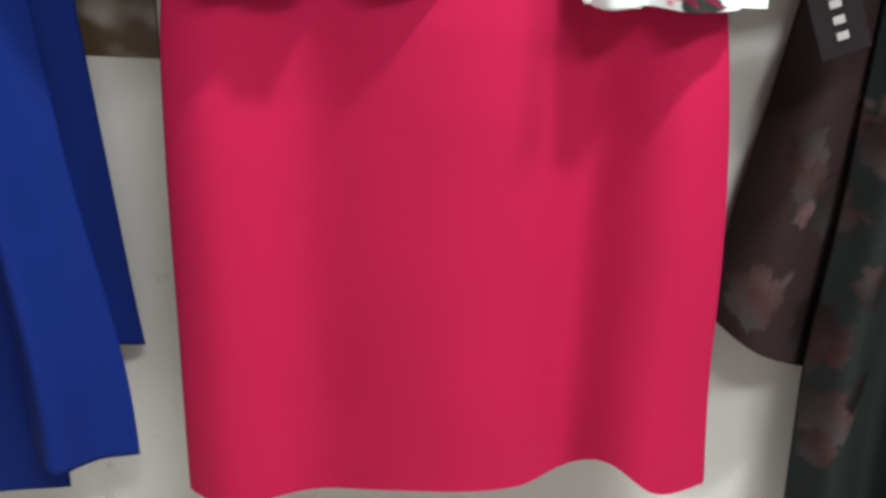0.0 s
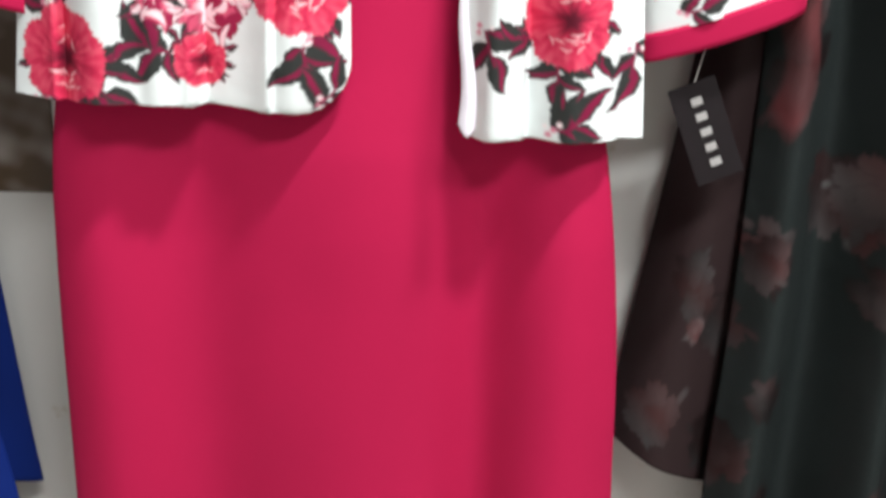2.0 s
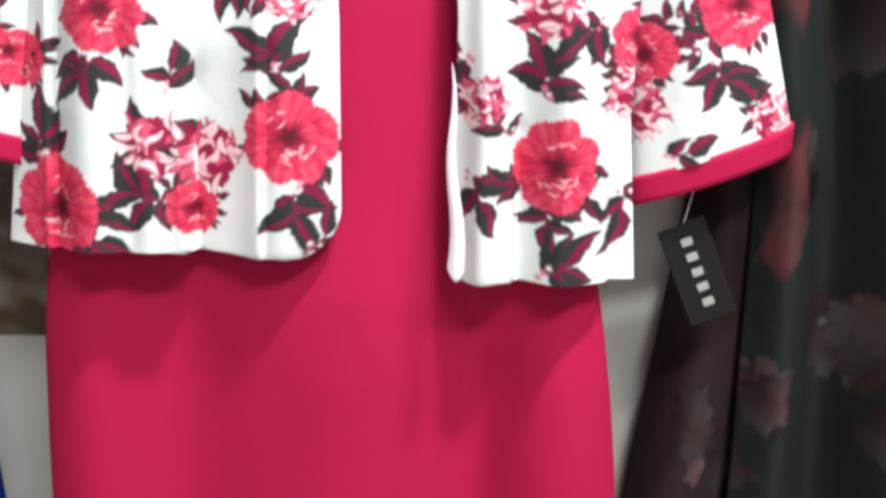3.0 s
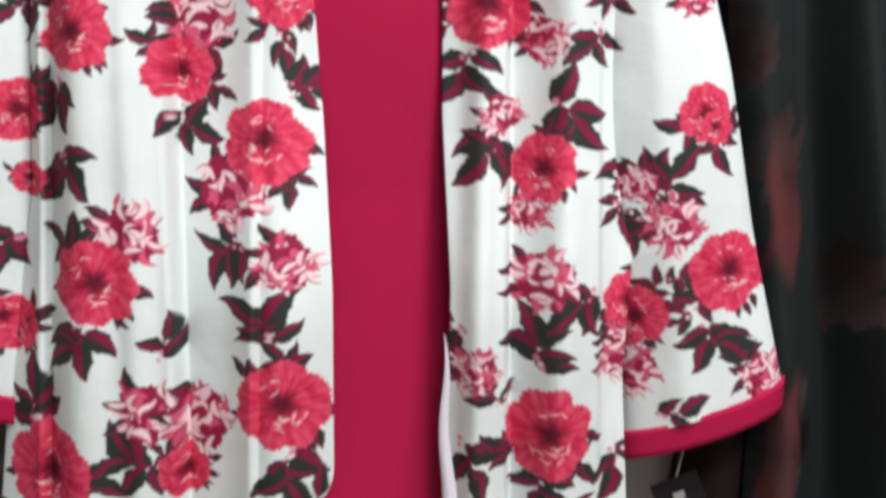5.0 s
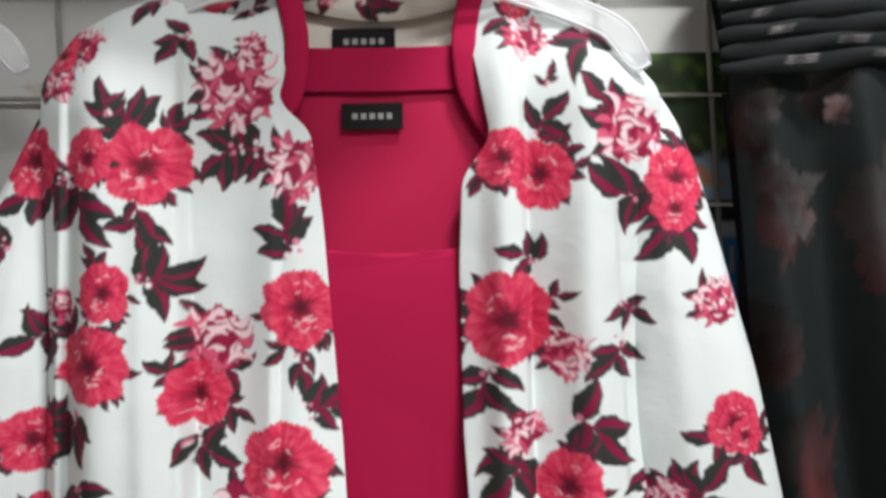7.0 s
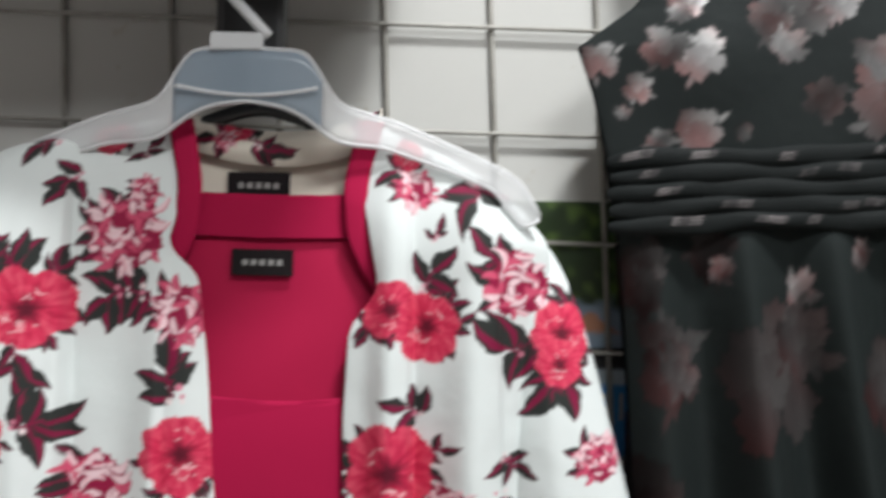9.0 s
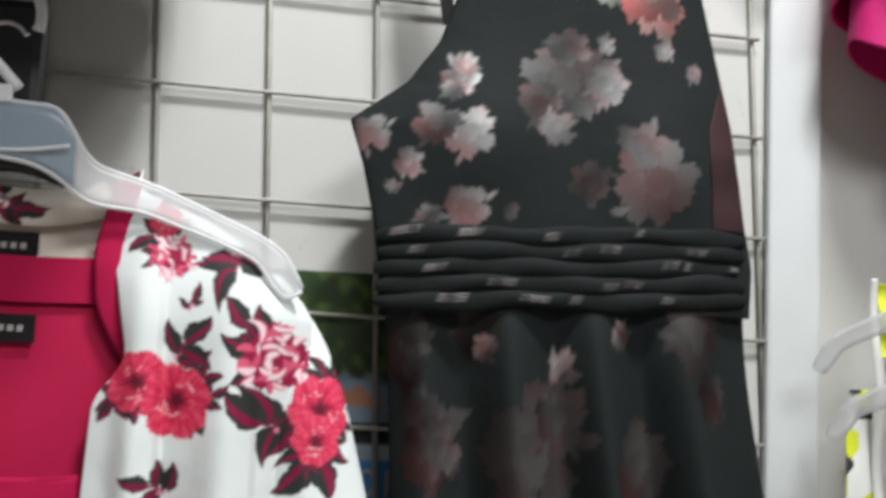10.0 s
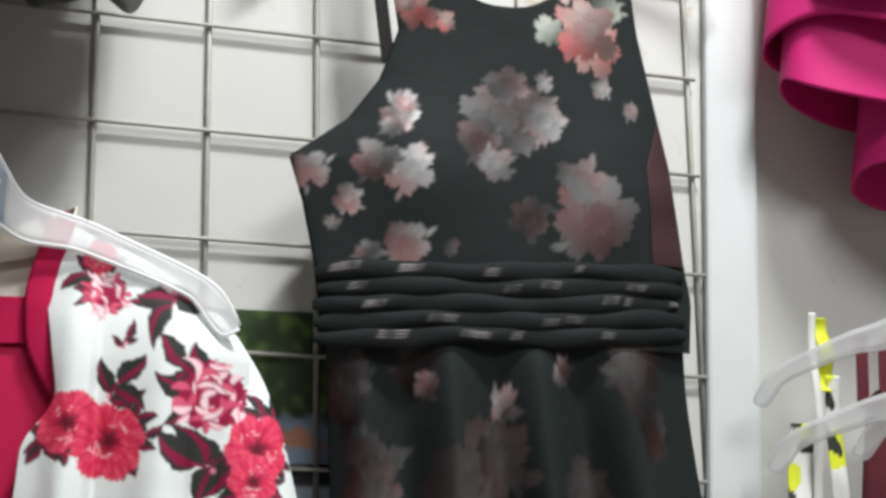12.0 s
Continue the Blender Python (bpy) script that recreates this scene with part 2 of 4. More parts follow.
SPRIGS_LOWER = [
    (-0.454, 0.908, 0.037, 112, 4), (-0.34, 0.969, 0.025, 95, 2), (-0.348, 0.877, 0.036, 190, 4), (-0.24, 0.889, 0.034, 268, 4),
    (-0.229, 0.84, 0.03, 25, 3), (-0.032, 0.881, 0.03, 268, 4), (-0.032, 0.822, 0.044, 0, 4), (-0.092, 0.903, 0.049, 275, 2),
    (-0.466, 0.83, 0.029, 10, 3), (0.037, 0.892, 0.043, 270, 2), (-0.415, 0.839, 0.026, 310, 2), (0.066, 0.937, 0.024, 20, 2),
    (-0.064, 0.937, 0.023, 150, 2),
]
ROSES_SHOULDER = [
    (-0.313, 1.522, 0.014), (-0.438, 1.477, 0.016), (-0.072, 1.509, 0.012),
]
PEONIES_SHOULDER = [
    (-0.297, 1.444, 0.023), (-0.421, 1.479, 0.018), (-0.065, 1.479, 0.015), (-0.278, 1.474, 0.011), (-0.2, 1.528, 0.012),
]
SPRIGS_SHOULDER = [
    (-0.331, 1.49, 0.032, 210, 3), (-0.281, 1.504, 0.023, 90, 2), (-0.391, 1.422, 0.028, 95, 3), (-0.07, 1.497, 0.028, 175, 3),
    (-0.018, 1.488, 0.041, 285, 4), (-0.024, 1.506, 0.023, 20, 2), (-0.357, 1.52, 0.028, 190, 3), (-0.447, 1.461, 0.023, 220, 3),
    (-0.29, 1.396, 0.037, 200, 3), (-0.05, 1.44, 0.018, 90, 2), (-0.262, 1.524, 0.018, 30, 2),
]
FOIL_BODICE = [
    (0.092, 1.606, 0.018, 0.8),
    (0.166, 1.661, 0.019, 2.0), (0.171, 1.671, 0.012, 1), (0.159, 1.648, 0.011, 1), (0.173, 1.609, 0.026, 1.0), (0.146, 1.617, 0.021, 0.8),
    (0.124, 1.583, 0.014, 1.2), (0.113, 1.561, 0.007, 0.6), (0.176, 1.546, 0.024, 0.8), (0.145, 1.537, 0.012, 1.1), (0.259, 1.662, 0.042, 0.9),
    (0.235, 1.64, 0.022, 0.8), (0.296, 1.663, 0.022, 1), (0.251, 1.621, 0.018, 0.8), (0.295, 1.699, 0.01, 0.9), (0.261, 1.693, 0.021, 0.8),
    (0.345, 1.578, 0.041, 0.55), (0.283, 1.573, 0.022, 0.5), (0.328, 1.612, 0.024, 0.6), (0.342, 1.739, 0.031, 0.9), (0.299, 1.747, 0.016, 1),
    (0.35, 1.7, 0.011, 1.1), (0.357, 1.778, 0.017, 0.8), (0.182, 1.757, 0.018, 0.9), (0.169, 1.766, 0.012, 0.8), (0.205, 1.75, 0.01, 0.8),
    (0.38, 1.682, 0.009, 0.8), (0.213, 1.546, 0.008, 0.4),
    (0.336, 1.753, 0.034, 1.05),
]
FOIL_SKIRT = [
    (0.242, 1.336, 0.046, 0.62), (0.339, 1.329, 0.03, 0.55), (0.386, 1.445, 0.03, 0.75), (0.157, 1.348, 0.032, 0.6), (0.133, 1.427, 0.022, 0.5), (0.19, 1.444, 0.02, 0.7), (0.198, 1.429, 0.009, 1.3), (0.316, 1.442, 0.01, 1.2), (0.267, 1.411, 0.013, 1.1), (0.401, 1.394, 0.018, 0.5), (0.266, 1.37, 0.024, 0.7),
]
FOIL_LOWER = [
    (0.134, 1.407, 0.017, 0.3), (0.152, 1.357, 0.019, 0.5), (0.164, 1.341, 0.02, 0.55), (0.143, 1.229, 0.028, 0.25), (0.171, 1.139, 0.028, 0.25),
    (0.185, 1.101, 0.018, 0.3), (0.198, 0.921, 0.021, 0.3), (0.19, 0.839, 0.025, 0.3), (0.126, 0.654, 0.021, 0.3), (0.187, 0.689, 0.026, 0.35),
    (0.156, 0.604, 0.027, 0.25), (0.271, 0.735, 0.031, 0.4), (0.289, 0.658, 0.021, 0.35), (0.211, 0.881, 0.015, 0.2), (0.1, 0.5, 0.03, 0.35),
    (0.134, 0.622, 0.02, 0.25), (0.166, 0.467, 0.028, 0.3), (0.186, 0.389, 0.028, 0.35), (0.202, 0.538, 0.019, 0.35), (0.182, 0.347, 0.017, 0.3),
    (0.132, 0.599, 0.011, 0.6), (0.209, 0.417, 0.017, 0.2),
]
FOIL_EDGE = [(0.249, 0.742, 0.032, 0.55), (0.316, 0.411, 0.034, 0.55), (0.186, 0.679, 0.022, 0.4), (0.242, 1.019, 0.03, 0.45), (0.275, 0.746, 0.03, 0.45)]
FOIL_RED = [(0.183, 1.093, 0.016, 0.060), (0.193, 0.872, 0.014, 0.058)]
SPRIGS = SPRIGS_UPPER_LEFT + SPRIGS_UPPER_RIGHT + SPRIGS_MIDDLE + SPRIGS_LOWER + [(x, z, 0.72 * size, angle, count) for x, z, size, angle, count in SPRIGS_SHOULDER]
LEAF_DARK, LEAF_WINE = np.array((0.024, 0.027, 0.025)), np.array((0.19, 0.007, 0.042))


def blend(C, near, mask, colour):
    C[near] = C[near] * (1 - mask[:, None]) + colour * mask[:, None]


def edge(d, width):
    return np.clip(0.5 - d / width, 0, 1)


def draw_leaf(C, X, Z, near, x0, z0, a, size, rng):
    u = (X[near] - x0) * math.cos(a) + (Z[near] - z0) * math.sin(a)
    v = -(X[near] - x0) * math.sin(a) + (Z[near] - z0) * math.cos(a)
    s = np.clip(u / size, 0, 1)
    v = v - size * (0.34 * rng.uniform(-1, 1) * s * s + 0.16 * rng.choice((-1, 1)) * s ** 7 + 0.05 * rng.uniform(-1, 1) * np.sin(5 * s))
    half = rng.uniform(0.25, 0.34) * size * np.sin(math.pi * s ** 0.80) ** 0.80 * (1 - 0.30 * s) * (1 + 0.07 * np.sin(17 * s + size * 900) + 0.04 * np.sin(37 * s))
    inside = edge(np.abs(v) - half, 0.0014) * (u > 0) * (s < 1)
    side = rng.choice((-1, 1))
    wine = edge(np.abs(v - side * half * 0.34) - half * rng.uniform(0.22, 0.44), 0.002)[:, None]
    vein = edge(np.abs(v) - 0.0005, 0.001)[:, None] * 0.6
    colour = LEAF_DARK * (1 - wine) + LEAF_WINE * wine * (0.8 + 0.5 * s[:, None])
    colour = colour * (1 - vein) + LEAF_DARK * vein
    C[near] = C[near] * (1 - inside[:, None]) + colour * inside[:, None]


def draw_sprig(C, X, Z, x0, z0, length, angle, count, rng):
    """Leaves set alternately along a short bent stalk, with pale buds at its foot."""
    length = min(length, 0.034) * 1.36
    near = (np.abs(X - x0) < length * 1.6) & (np.abs(Z - z0) < length * 1.6)
    if not near.any():
        return
    heading, px, pz, step = math.radians(angle + rng.uniform(-12, 12)), x0, z0, 0.42 * length / max(count, 2)
    turn, side = rng.uniform(-0.35, 0.35), rng.choice((-1, 1))
    count = count + 1
    for i in range(count):
        last = i == count - 1
        a = heading + (0 if last and count != 2 else side * math.radians(rng.uniform(42, 78)))
        draw_leaf(C, X, Z, near, px, pz, a, length * (rng.uniform(0.72, 0.88) if last else rng.uniform(0.58, 0.86)), rng)
        qx, qz = px + step * math.cos(heading), pz + step * math.sin(heading)
        u = (X[near] - px) * math.cos(heading) + (Z[near] - pz) * math.sin(heading)
        v = -(X[near] - px) * math.sin(heading) + (Z[near] - pz) * math.cos(heading)
        blend(C, near, edge(np.abs(v) - 0.0010, 0.0016) * (u > -0.001) * (u < step), LEAF_WINE)
        px, pz, heading, side = qx, qz, heading + turn, -side
    for i in range(4):
        bx, bz = x0 + rng.uniform(-1, 1) * length * 0.16, z0 + rng.uniform(-1, 1) * length * 0.16
        d = np.hypot(X[near] - bx, Z[near] - bz) - length * rng.uniform(0.03, 0.06)
        blend(C, near, edge(d, 0.002), np.array((0.62, 0.20, 0.28)) if i % 2 else np.array((0.78, 0.66, 0.66)))


def swirl(dx, dz, p):
    """Fine streaks that run outwards through a petal."""
    an, r = np.arctan2(dz, dx), np.hypot(dx, dz)
    return 0.5 * np.sin(17 * an + 5 * r + 1.2 * np.sin(3 * an + p)) + 0.3 * np.sin(29 * an - 9 * r + 2 * p) + 0.3 * np.sin(11 * dx + 7 * dz + p)


def ragged(an, p, big, fine):
    return 1 + big * (np.sin(3 * an + p) + 0.8 * np.sin(5 * an + 2.3 * p) + 0.5 * np.abs(np.sin(4 * an + p))) + fine * (np.sin(17 * an + 1.7 * p) + np.sin(29 * an + 3.1 * p))


def draw_rose(C, X, Z, x0, z0, size, rng):
    """Full-blown rose: broad overlapping petals round a dark heart, with a few pale lips."""
    size = size * 1.12
    near = (np.abs(X - x0) < size * 1.4) & (np.abs(Z - z0) < size * 1.4)
    if not near.any():
        return
    dx, dz = (X[near] - x0) / size / rng.uniform(0.90, 1.04), (Z[near] - z0) / size / rng.uniform(0.92, 1.08)
    deep, body, lip = np.array((0.36, 0.008, 0.042)), np.array((0.56, 0.026, 0.078)), np.array((0.70, 0.10, 0.155))
    cx, cz = rng.uniform(-0.13, 0.13, 2)
    p = rng.uniform(0, 6.283)
    streak = swirl(dx - cx, dz - cz, p)
    for reach, count, long, wide in ((0.56, 8, 0.46, 0.42), (0.44, 7, 0.38, 0.36), (0.26, 5, 0.30, 0.28)):
        turn = rng.uniform(0, 6.283)
        for k in rng.permutation(count):
            an = turn + 6.283 * k / count + rng.uniform(-0.25, 0.25)
            ex, ez = cx * (1 - reach) + reach * math.cos(an), cz * (1 - reach) + reach * math.sin(an)
            tilt = an + rng.uniform(-0.35, 0.35)
            u = ((dx - ex) * math.cos(tilt) + (dz - ez) * math.sin(tilt)) / (long * rng.uniform(0.88, 1.05))
            v = (-(dx - ex) * math.sin(tilt) + (dz - ez) * math.cos(tilt)) / (wide * rng.uniform(0.88, 1.1))
            d = np.hypot(u, v) - ragged(np.arctan2(v, u), an + p, 0.045, 0.036)
            inside = edge(d * wide * size, 0.0014)[:, None]
            tone = np.clip(0.42 + 0.32 * u + 0.24 * streak - 0.16 * np.abs(v), 0, 1)[:, None]
            colour = np.where(tone < 0.45, deep + (body - deep) * tone / 0.45, body + (lip - body) * (tone - 0.45) / 0.55)
            C[near] = C[near] * (1 - inside) + colour * inside
    rc, ac = np.hypot(dx - cx, dz - cz), np.arctan2(dz - cz, dx - cx)
    heart = np.clip(1.35 - rc / (0.30 + 0.06 * np.sin(5 * ac + p) + 0.04 * np.sin(11 * ac + 2 * p)), 0, 1) * 0.9
    blend(C, near, heart, np.array((0.060, 0.004, 0.013)))
    low = -math.pi / 2 + rng.uniform(-0.6, 0.6)
    for k in range(17):
        an = low + (rng.uniform(-0.9, 0.9) if k < 13 else math.pi + rng.uniform(-0.6, 0.6))
        rr, ln = rng.uniform(0.26, 0.62), rng.uniform(0.05, 0.15)
        px, pz = cx + rr * math.cos(an), cz + rr * math.sin(an)
        ta = an + math.pi / 2 + rng.uniform(-0.7, 0.7)
        u, v = (dx - px) * math.cos(ta) + (dz - pz) * math.sin(ta), -(dx - px) * math.sin(ta) + (dz - pz) * math.cos(ta)
        thin = 0.024 * (1 - np.clip(np.abs(u) / ln, 0, 1) ** 2)
        blend(C, near, 0.6 * edge((np.abs(v + 1.6 * u * u) - thin) * size, 0.0012) * (np.abs(u) < ln), np.array((0.84, 0.52, 0.54)))


def draw_peony(C, X, Z, x0, z0, size, rng):
    """Shaggy bloom: wine ground under many curling white and pink petals."""
    size = size * 1.2
    near = (np.abs(X - x0) < size * 1.5) & (np.abs(Z - z0) < size * 1.5)
    if not near.any():
        return
    dx, dz = (X[near] - x0) / size, (Z[near] - z0) / size
    p = rng.uniform(0, 6.283)
    wine, pink, white = np.array((0.27, 0.010, 0.050)), np.array((0.60, 0.085, 0.16)), np.array((0.82, 0.62, 0.65))
    an, r = np.arctan2(dz, dx), np.hypot(dx, dz)
    blend(C, near, edge((r - 0.80 * ragged(an, p, 0.07, 0.03)) * size, 0.0015), wine)
    for k in range(34):
        a0, rr = rng.uniform(0, 6.283), 0.98 * math.sqrt(rng.uniform(0.01, 1)) * (1 - 0.004 * k)
        px, pz = rr * math.cos(a0), rr * math.sin(a0)
        ta = a0 + (rng.uniform(-0.5, 0.5) if rr > 0.72 else math.pi / 2 + rng.uniform(-0.8, 0.8))
        ln, wd, bend = rng.uniform(0.16, 0.34), rng.uniform(0.05, 0.115), rng.choice((-1, 1)) * rng.uniform(0.8, 2.4)
        u, v = (dx - px) * math.cos(ta) + (dz - pz) * math.sin(ta), -(dx - px) * math.sin(ta) + (dz - pz) * math.cos(ta)
        v = v + bend * u * u
        thick = wd * np.clip(1 - (u / ln) ** 2, 0, 1) ** 0.7
        inside = 0.92 * edge((np.abs(v) - thick) * size, 0.0020) * (np.abs(u) < ln)
        under = edge((np.abs(v + 0.03) - thick * 1.25) * size, 0.0012) * (np.abs(u) < ln)
        blend(C, near, under * 0.85, wine if k % 3 else pink)
        blend(C, near, inside, white if k % 5 in (0, 2, 3) else pink)


def rose_print(X, Z):
    """Colours of the white rose print at places of the cloth."""
    shape = X.shape
    X, Z = X.ravel(), Z.ravel()
    C = np.full((len(X), 3), 0.0) + np.array((0.67, 0.71, 0.70))
    for x, z, size, angle, count in SPRIGS:
        draw_sprig(C, X, Z, x, z, size, angle, count, np.random.RandomState(int(abs(x * 5000 + z * 900))))
    for x, z, size in ROSES + ROSES_SHOULDER:
        tuft = np.random.RandomState(int(abs(x * 3000 + z * 1700)))
        for k in range(2):
            an = tuft.uniform(0, 360)
            draw_sprig(C, X, Z, x + 0.80 * size * math.cos(math.radians(an)), z + 0.80 * size * math.sin(math.radians(an)), size * tuft.uniform(0.55, 0.8), an, 2 + k % 2, tuft)
    for x, z, size in PEONIES + PEONIES_SHOULDER:
        tuft = np.random.RandomState(int(abs(x * 2600 + z * 1900)))
        near = (np.abs(X - x) < size * 2.6) & (np.abs(Z - z) < size * 2.6)
        for an in (168, 128, 205):
            an = math.radians(an + tuft.uniform(-14, 14))
            draw_leaf(C, X, Z, near, x + 0.72 * size * math.cos(an), z + 0.72 * size * math.sin(an), an, size * tuft.uniform(0.8, 1.05), tuft)
        draw_peony(C, X, Z, x, z, size, np.random.RandomState(int(abs(x * 7000 + z * 700))))
    for x, z, size in ROSES + ROSES_SHOULDER:
        fringe = np.random.RandomState(int(abs(x * 4100 + z * 2300)))
        near = (np.abs(X - x) < size * 2.4) & (np.abs(Z - z) < size * 2.4)
        for an, reach, long in ((-4, 0.85, 0.62), (-38, 0.9, 0.42), (-50, 0.9, 0.46), (-62, 0.88, 0.40), (196, 0.9, 0.40)):
            an = math.radians(an + fringe.uniform(-7, 7))
            draw_leaf(C, X, Z, near, x + reach * size * math.cos(an), z + reach * size * math.sin(an), an - 0.15, size * long, fringe)
        draw_rose(C, X, Z, x, z, size, np.random.RandomState(int(abs(x * 9000 + z * 500))))
    return np.concatenate([C, np.ones((len(C), 1))], 1).reshape(*shape, 4)


def foil_print(X, Z, base=(0.0135, 0.0170, 0.0168)):
    """Dark jersey with pinkish grey foil blossoms; alpha is how much foil there is."""
    shape = X.shape
    X, Z = X.ravel(), Z.ravel()
    C = np.full((len(X), 3), 0.0) + np.array(base)
    A = np.zeros(len(X))
    skirt_flowers = [(x, z, size, (0.28 if size > 0.014 else 0.80) * k) for x, z, size, k in FOIL_SKIRT] + [(x, z, size, 0.56 * k) for x, z, size, k in FOIL_LOWER + FOIL_EDGE]
    for x0, z0, size, strength in [(x, z, size, (0.95 if x < 0.19 else 0.78) * k) for x, z, size, k in FOIL_BODICE] + skirt_flowers:
        near = (np.abs(X - x0) < size * 1.6) & (np.abs(Z - z0) < size * 2.3)
        if not near.any():
            continue
        rng = np.random.RandomState(int(abs(x0 * 9000 + z0 * 1300)))
        tall = 1.0 if z0 > 1.46 else 1.5
        dx, dz = (X[near] - x0) / size, (Z[near] - z0) / size / tall
        p = rng.uniform(0, 6.283, 4)
        warm = z0 > 1.725
        grey, rosy, silver = np.array((0.19, 0.185, 0.185)), np.array((0.22, 0.125, 0.122) if z0 > 1.46 else (0.20, 0.085, 0.085)), np.array((0.42, 0.42, 0.41) if z0 > 1.2 else (0.30, 0.25, 0.25))
        if warm:
            grey, rosy, silver = np.array((0.34, 0.20, 0.19)), np.array((0.50, 0.13, 0.13)), np.array((0.46, 0.47, 0.42))
        if warm and x0 > 0.28 and size < 0.02:
            grey, rosy = np.array((0.36, 0.39, 0.34)), np.array((0.32, 0.35, 0.30))
        pieces = []
        count = rng.randint(6, 9)
        for k in range(count):
            an = p[0] + 6.283 * k / count + rng.uniform(-0.3, 0.3)
            far = rng.uniform(0.40, 0.58)
            pieces.append((far * math.cos(an), far * math.sin(an), an, rng.uniform(0.38, 0.50), rng.uniform(0.28, 0.38), 0))
        pieces.append((0.0, 0.0, p[1], 0.36, 0.32, 0))
        for k in range(rng.randint(1, 4)):
            an, far = rng.uniform(0, 6.283), rng.uniform(0.85, 1.05)
            pieces.append((far * math.cos(an), far * math.sin(an), an + rng.uniform(-0.5, 0.5), rng.uniform(0.16, 0.27), rng.uniform(0.07, 0.12), 1))
        for cx, cz, an, long, wide, leaf in pieces:
            u, v = (dx - cx) * math.cos(an) + (dz - cz) * math.sin(an), -(dx - cx) * math.sin(an) + (dz - cz) * math.cos(an)
            q = np.arctan2(v / wide, u / long)
            d = np.hypot(u / long, v / wide) - 1 - 0.09 * np.sin(3 * q + an * 3) - 0.08 * np.sin(7 * q + p[2]) - 0.06 * np.sin(13 * q + p[1]) - 0.03 * np.sin(23 * q + an)
            rim, fill = edge((d - 0.05) * wide * size, 0.002), edge(d * wide * size, 0.0022)
            tone = np.clip((0.45 if z0 > 1.46 else 0.75) + 0.55 * np.sin(1.6 * dx + 2.0 * dz + p[3]) - 0.5 * leaf, 0, 1)[:, None]
            # Silver glow and fading are painted in, imitating foil that reflects unevenly.
            glow = (0.55 if leaf else 0.35) * np.clip(0.4 + 0.6 * np.sin(3 * u + an), 0, 1)[:, None]
            colour = ((grey + (rosy - grey) * tone) * (1 - glow) + silver * glow) * strength * np.clip(0.80 + 0.50 * np.sin(1.3 * dx - 1.0 * dz + p[2]), 0.25, 1.35)[:, None]
            C[near] = C[near] * (1 - 0.45 * rim[:, None] * (1 - fill[:, None]))
            C[near] = C[near] * (1 - fill[:, None]) + colour * fill[:, None]
            A[near] = np.maximum(A[near] * (1 - rim), fill * min(1, strength))
    for x0, z0, half, tall in FOIL_RED:
        d = np.maximum(np.abs(X - x0 - 0.004 * np.sin(Z * 60)) / half, np.abs(Z - z0 - 0.01 * np.sin(X * 190)) / tall)
        body = edge(d - 1, 0.35) * np.clip(0.75 + 0.35 * np.sin(Z * 48 + X * 70), 0, 1)
        C = C * (1 - body[:, None]) + np.array((0.095, 0.026, 0.028)) * body[:, None]
    return np.concatenate([C, A[:, None]], 1).reshape(*shape, 4)


# ---- the stall: walls, floor, ceiling ----
def slab(name, x0, x1, y0, y1, z0, z1, material, label, category):
    ob = part(name, block(bmesh.new(), x0, x1, y0, y1, z0, z1), material, None)
    return tagged(ob, label, category, kind="structure")


wall_back = slab("wall_north", -1.6, 1.6, 0.0155, 0.13, 0.0, 3.2, WALL, "cream white painted wall with stains behind the clothes", "wall")
# Unseen shell added round the stall; its tones set the bounce light.
slab("wall_south", -1.6, 1.6, -3.1, -3.0, 0.0, 3.2, STALL, "unseen added grey wall closing the stall, toned for bounce light", "wall")
slab("wall_west", -1.7, -1.6, -3.1, 0.13, 0.0, 3.2, STALL, "unseen added grey side wall of the stall, toned for bounce light", "wall")
slab("wall_east", 1.6, 1.7, -3.1, 0.13, 0.0, 3.2, STALL, "unseen added grey side wall of the stall, toned for bounce light", "wall")
slab("floor", -1.7, 1.7, -3.1, 0.13, -0.1, 0.0, FLOOR, "unseen added beige floor of the stall, toned for bounce light", "floor")
slab("ceiling", -1.7, 1.7, -3.1, 0.13, 3.2, 3.3, CEILING, "unseen added off-white ceiling over the stall, toned for bounce light", "ceiling")
bm = block(bmesh.new(), 0.4905, 0.546, 0.002, 0.0152, 0.0, 3.2, 0.004)
tagged(part("trim", bm, WHITE_PAINT, None), "white painted corner trim beside the wire grid", "trim", kind="structure")

# ---- wire display grid ----
GRID_Z0, GRID_Z1, GRID_X0, GRID_X1 = 1.14, 2.06, -0.80, 0.4855
grid = thing("wire_grid", "dusty off-white wire display grid fixed on the wall", "display grid")


def lean(x, z, y):
    return (x + (1.65 - z) * 0.045, y, z - 0.012 * x)


for k in range(-8, 6):
    x = 0.1 * k + 0.003 if k < 5 else 0.4795
    part("upright_wire", rod(bmesh.new(), [lean(x, GRID_Z0, 0.0122), lean(x, GRID_Z1, 0.0122)], 0.0026), WIRE, grid, smooth=True)
for k in range(-4, 6):
    z = 1.553 + 0.1 * k
    part("cross_wire", rod(bmesh.new(), [lean(GRID_X0, z, 0.0078), lean(GRID_X1, z, 0.0078)], 0.0021), WIRE, grid, smooth=True)
for x in (-0.6, -0.1, 0.4):
    for z in (1.2, 1.95):
        p = lean(x + 0.003, z, 0.0)
        part("wall_bracket", block(bmesh.new(), p[0] - 0.007, p[0] + 0.007, 0.0085, 0.0152, p[2] - 0.012, p[2] + 0.012, 0.002), WIRE, grid)

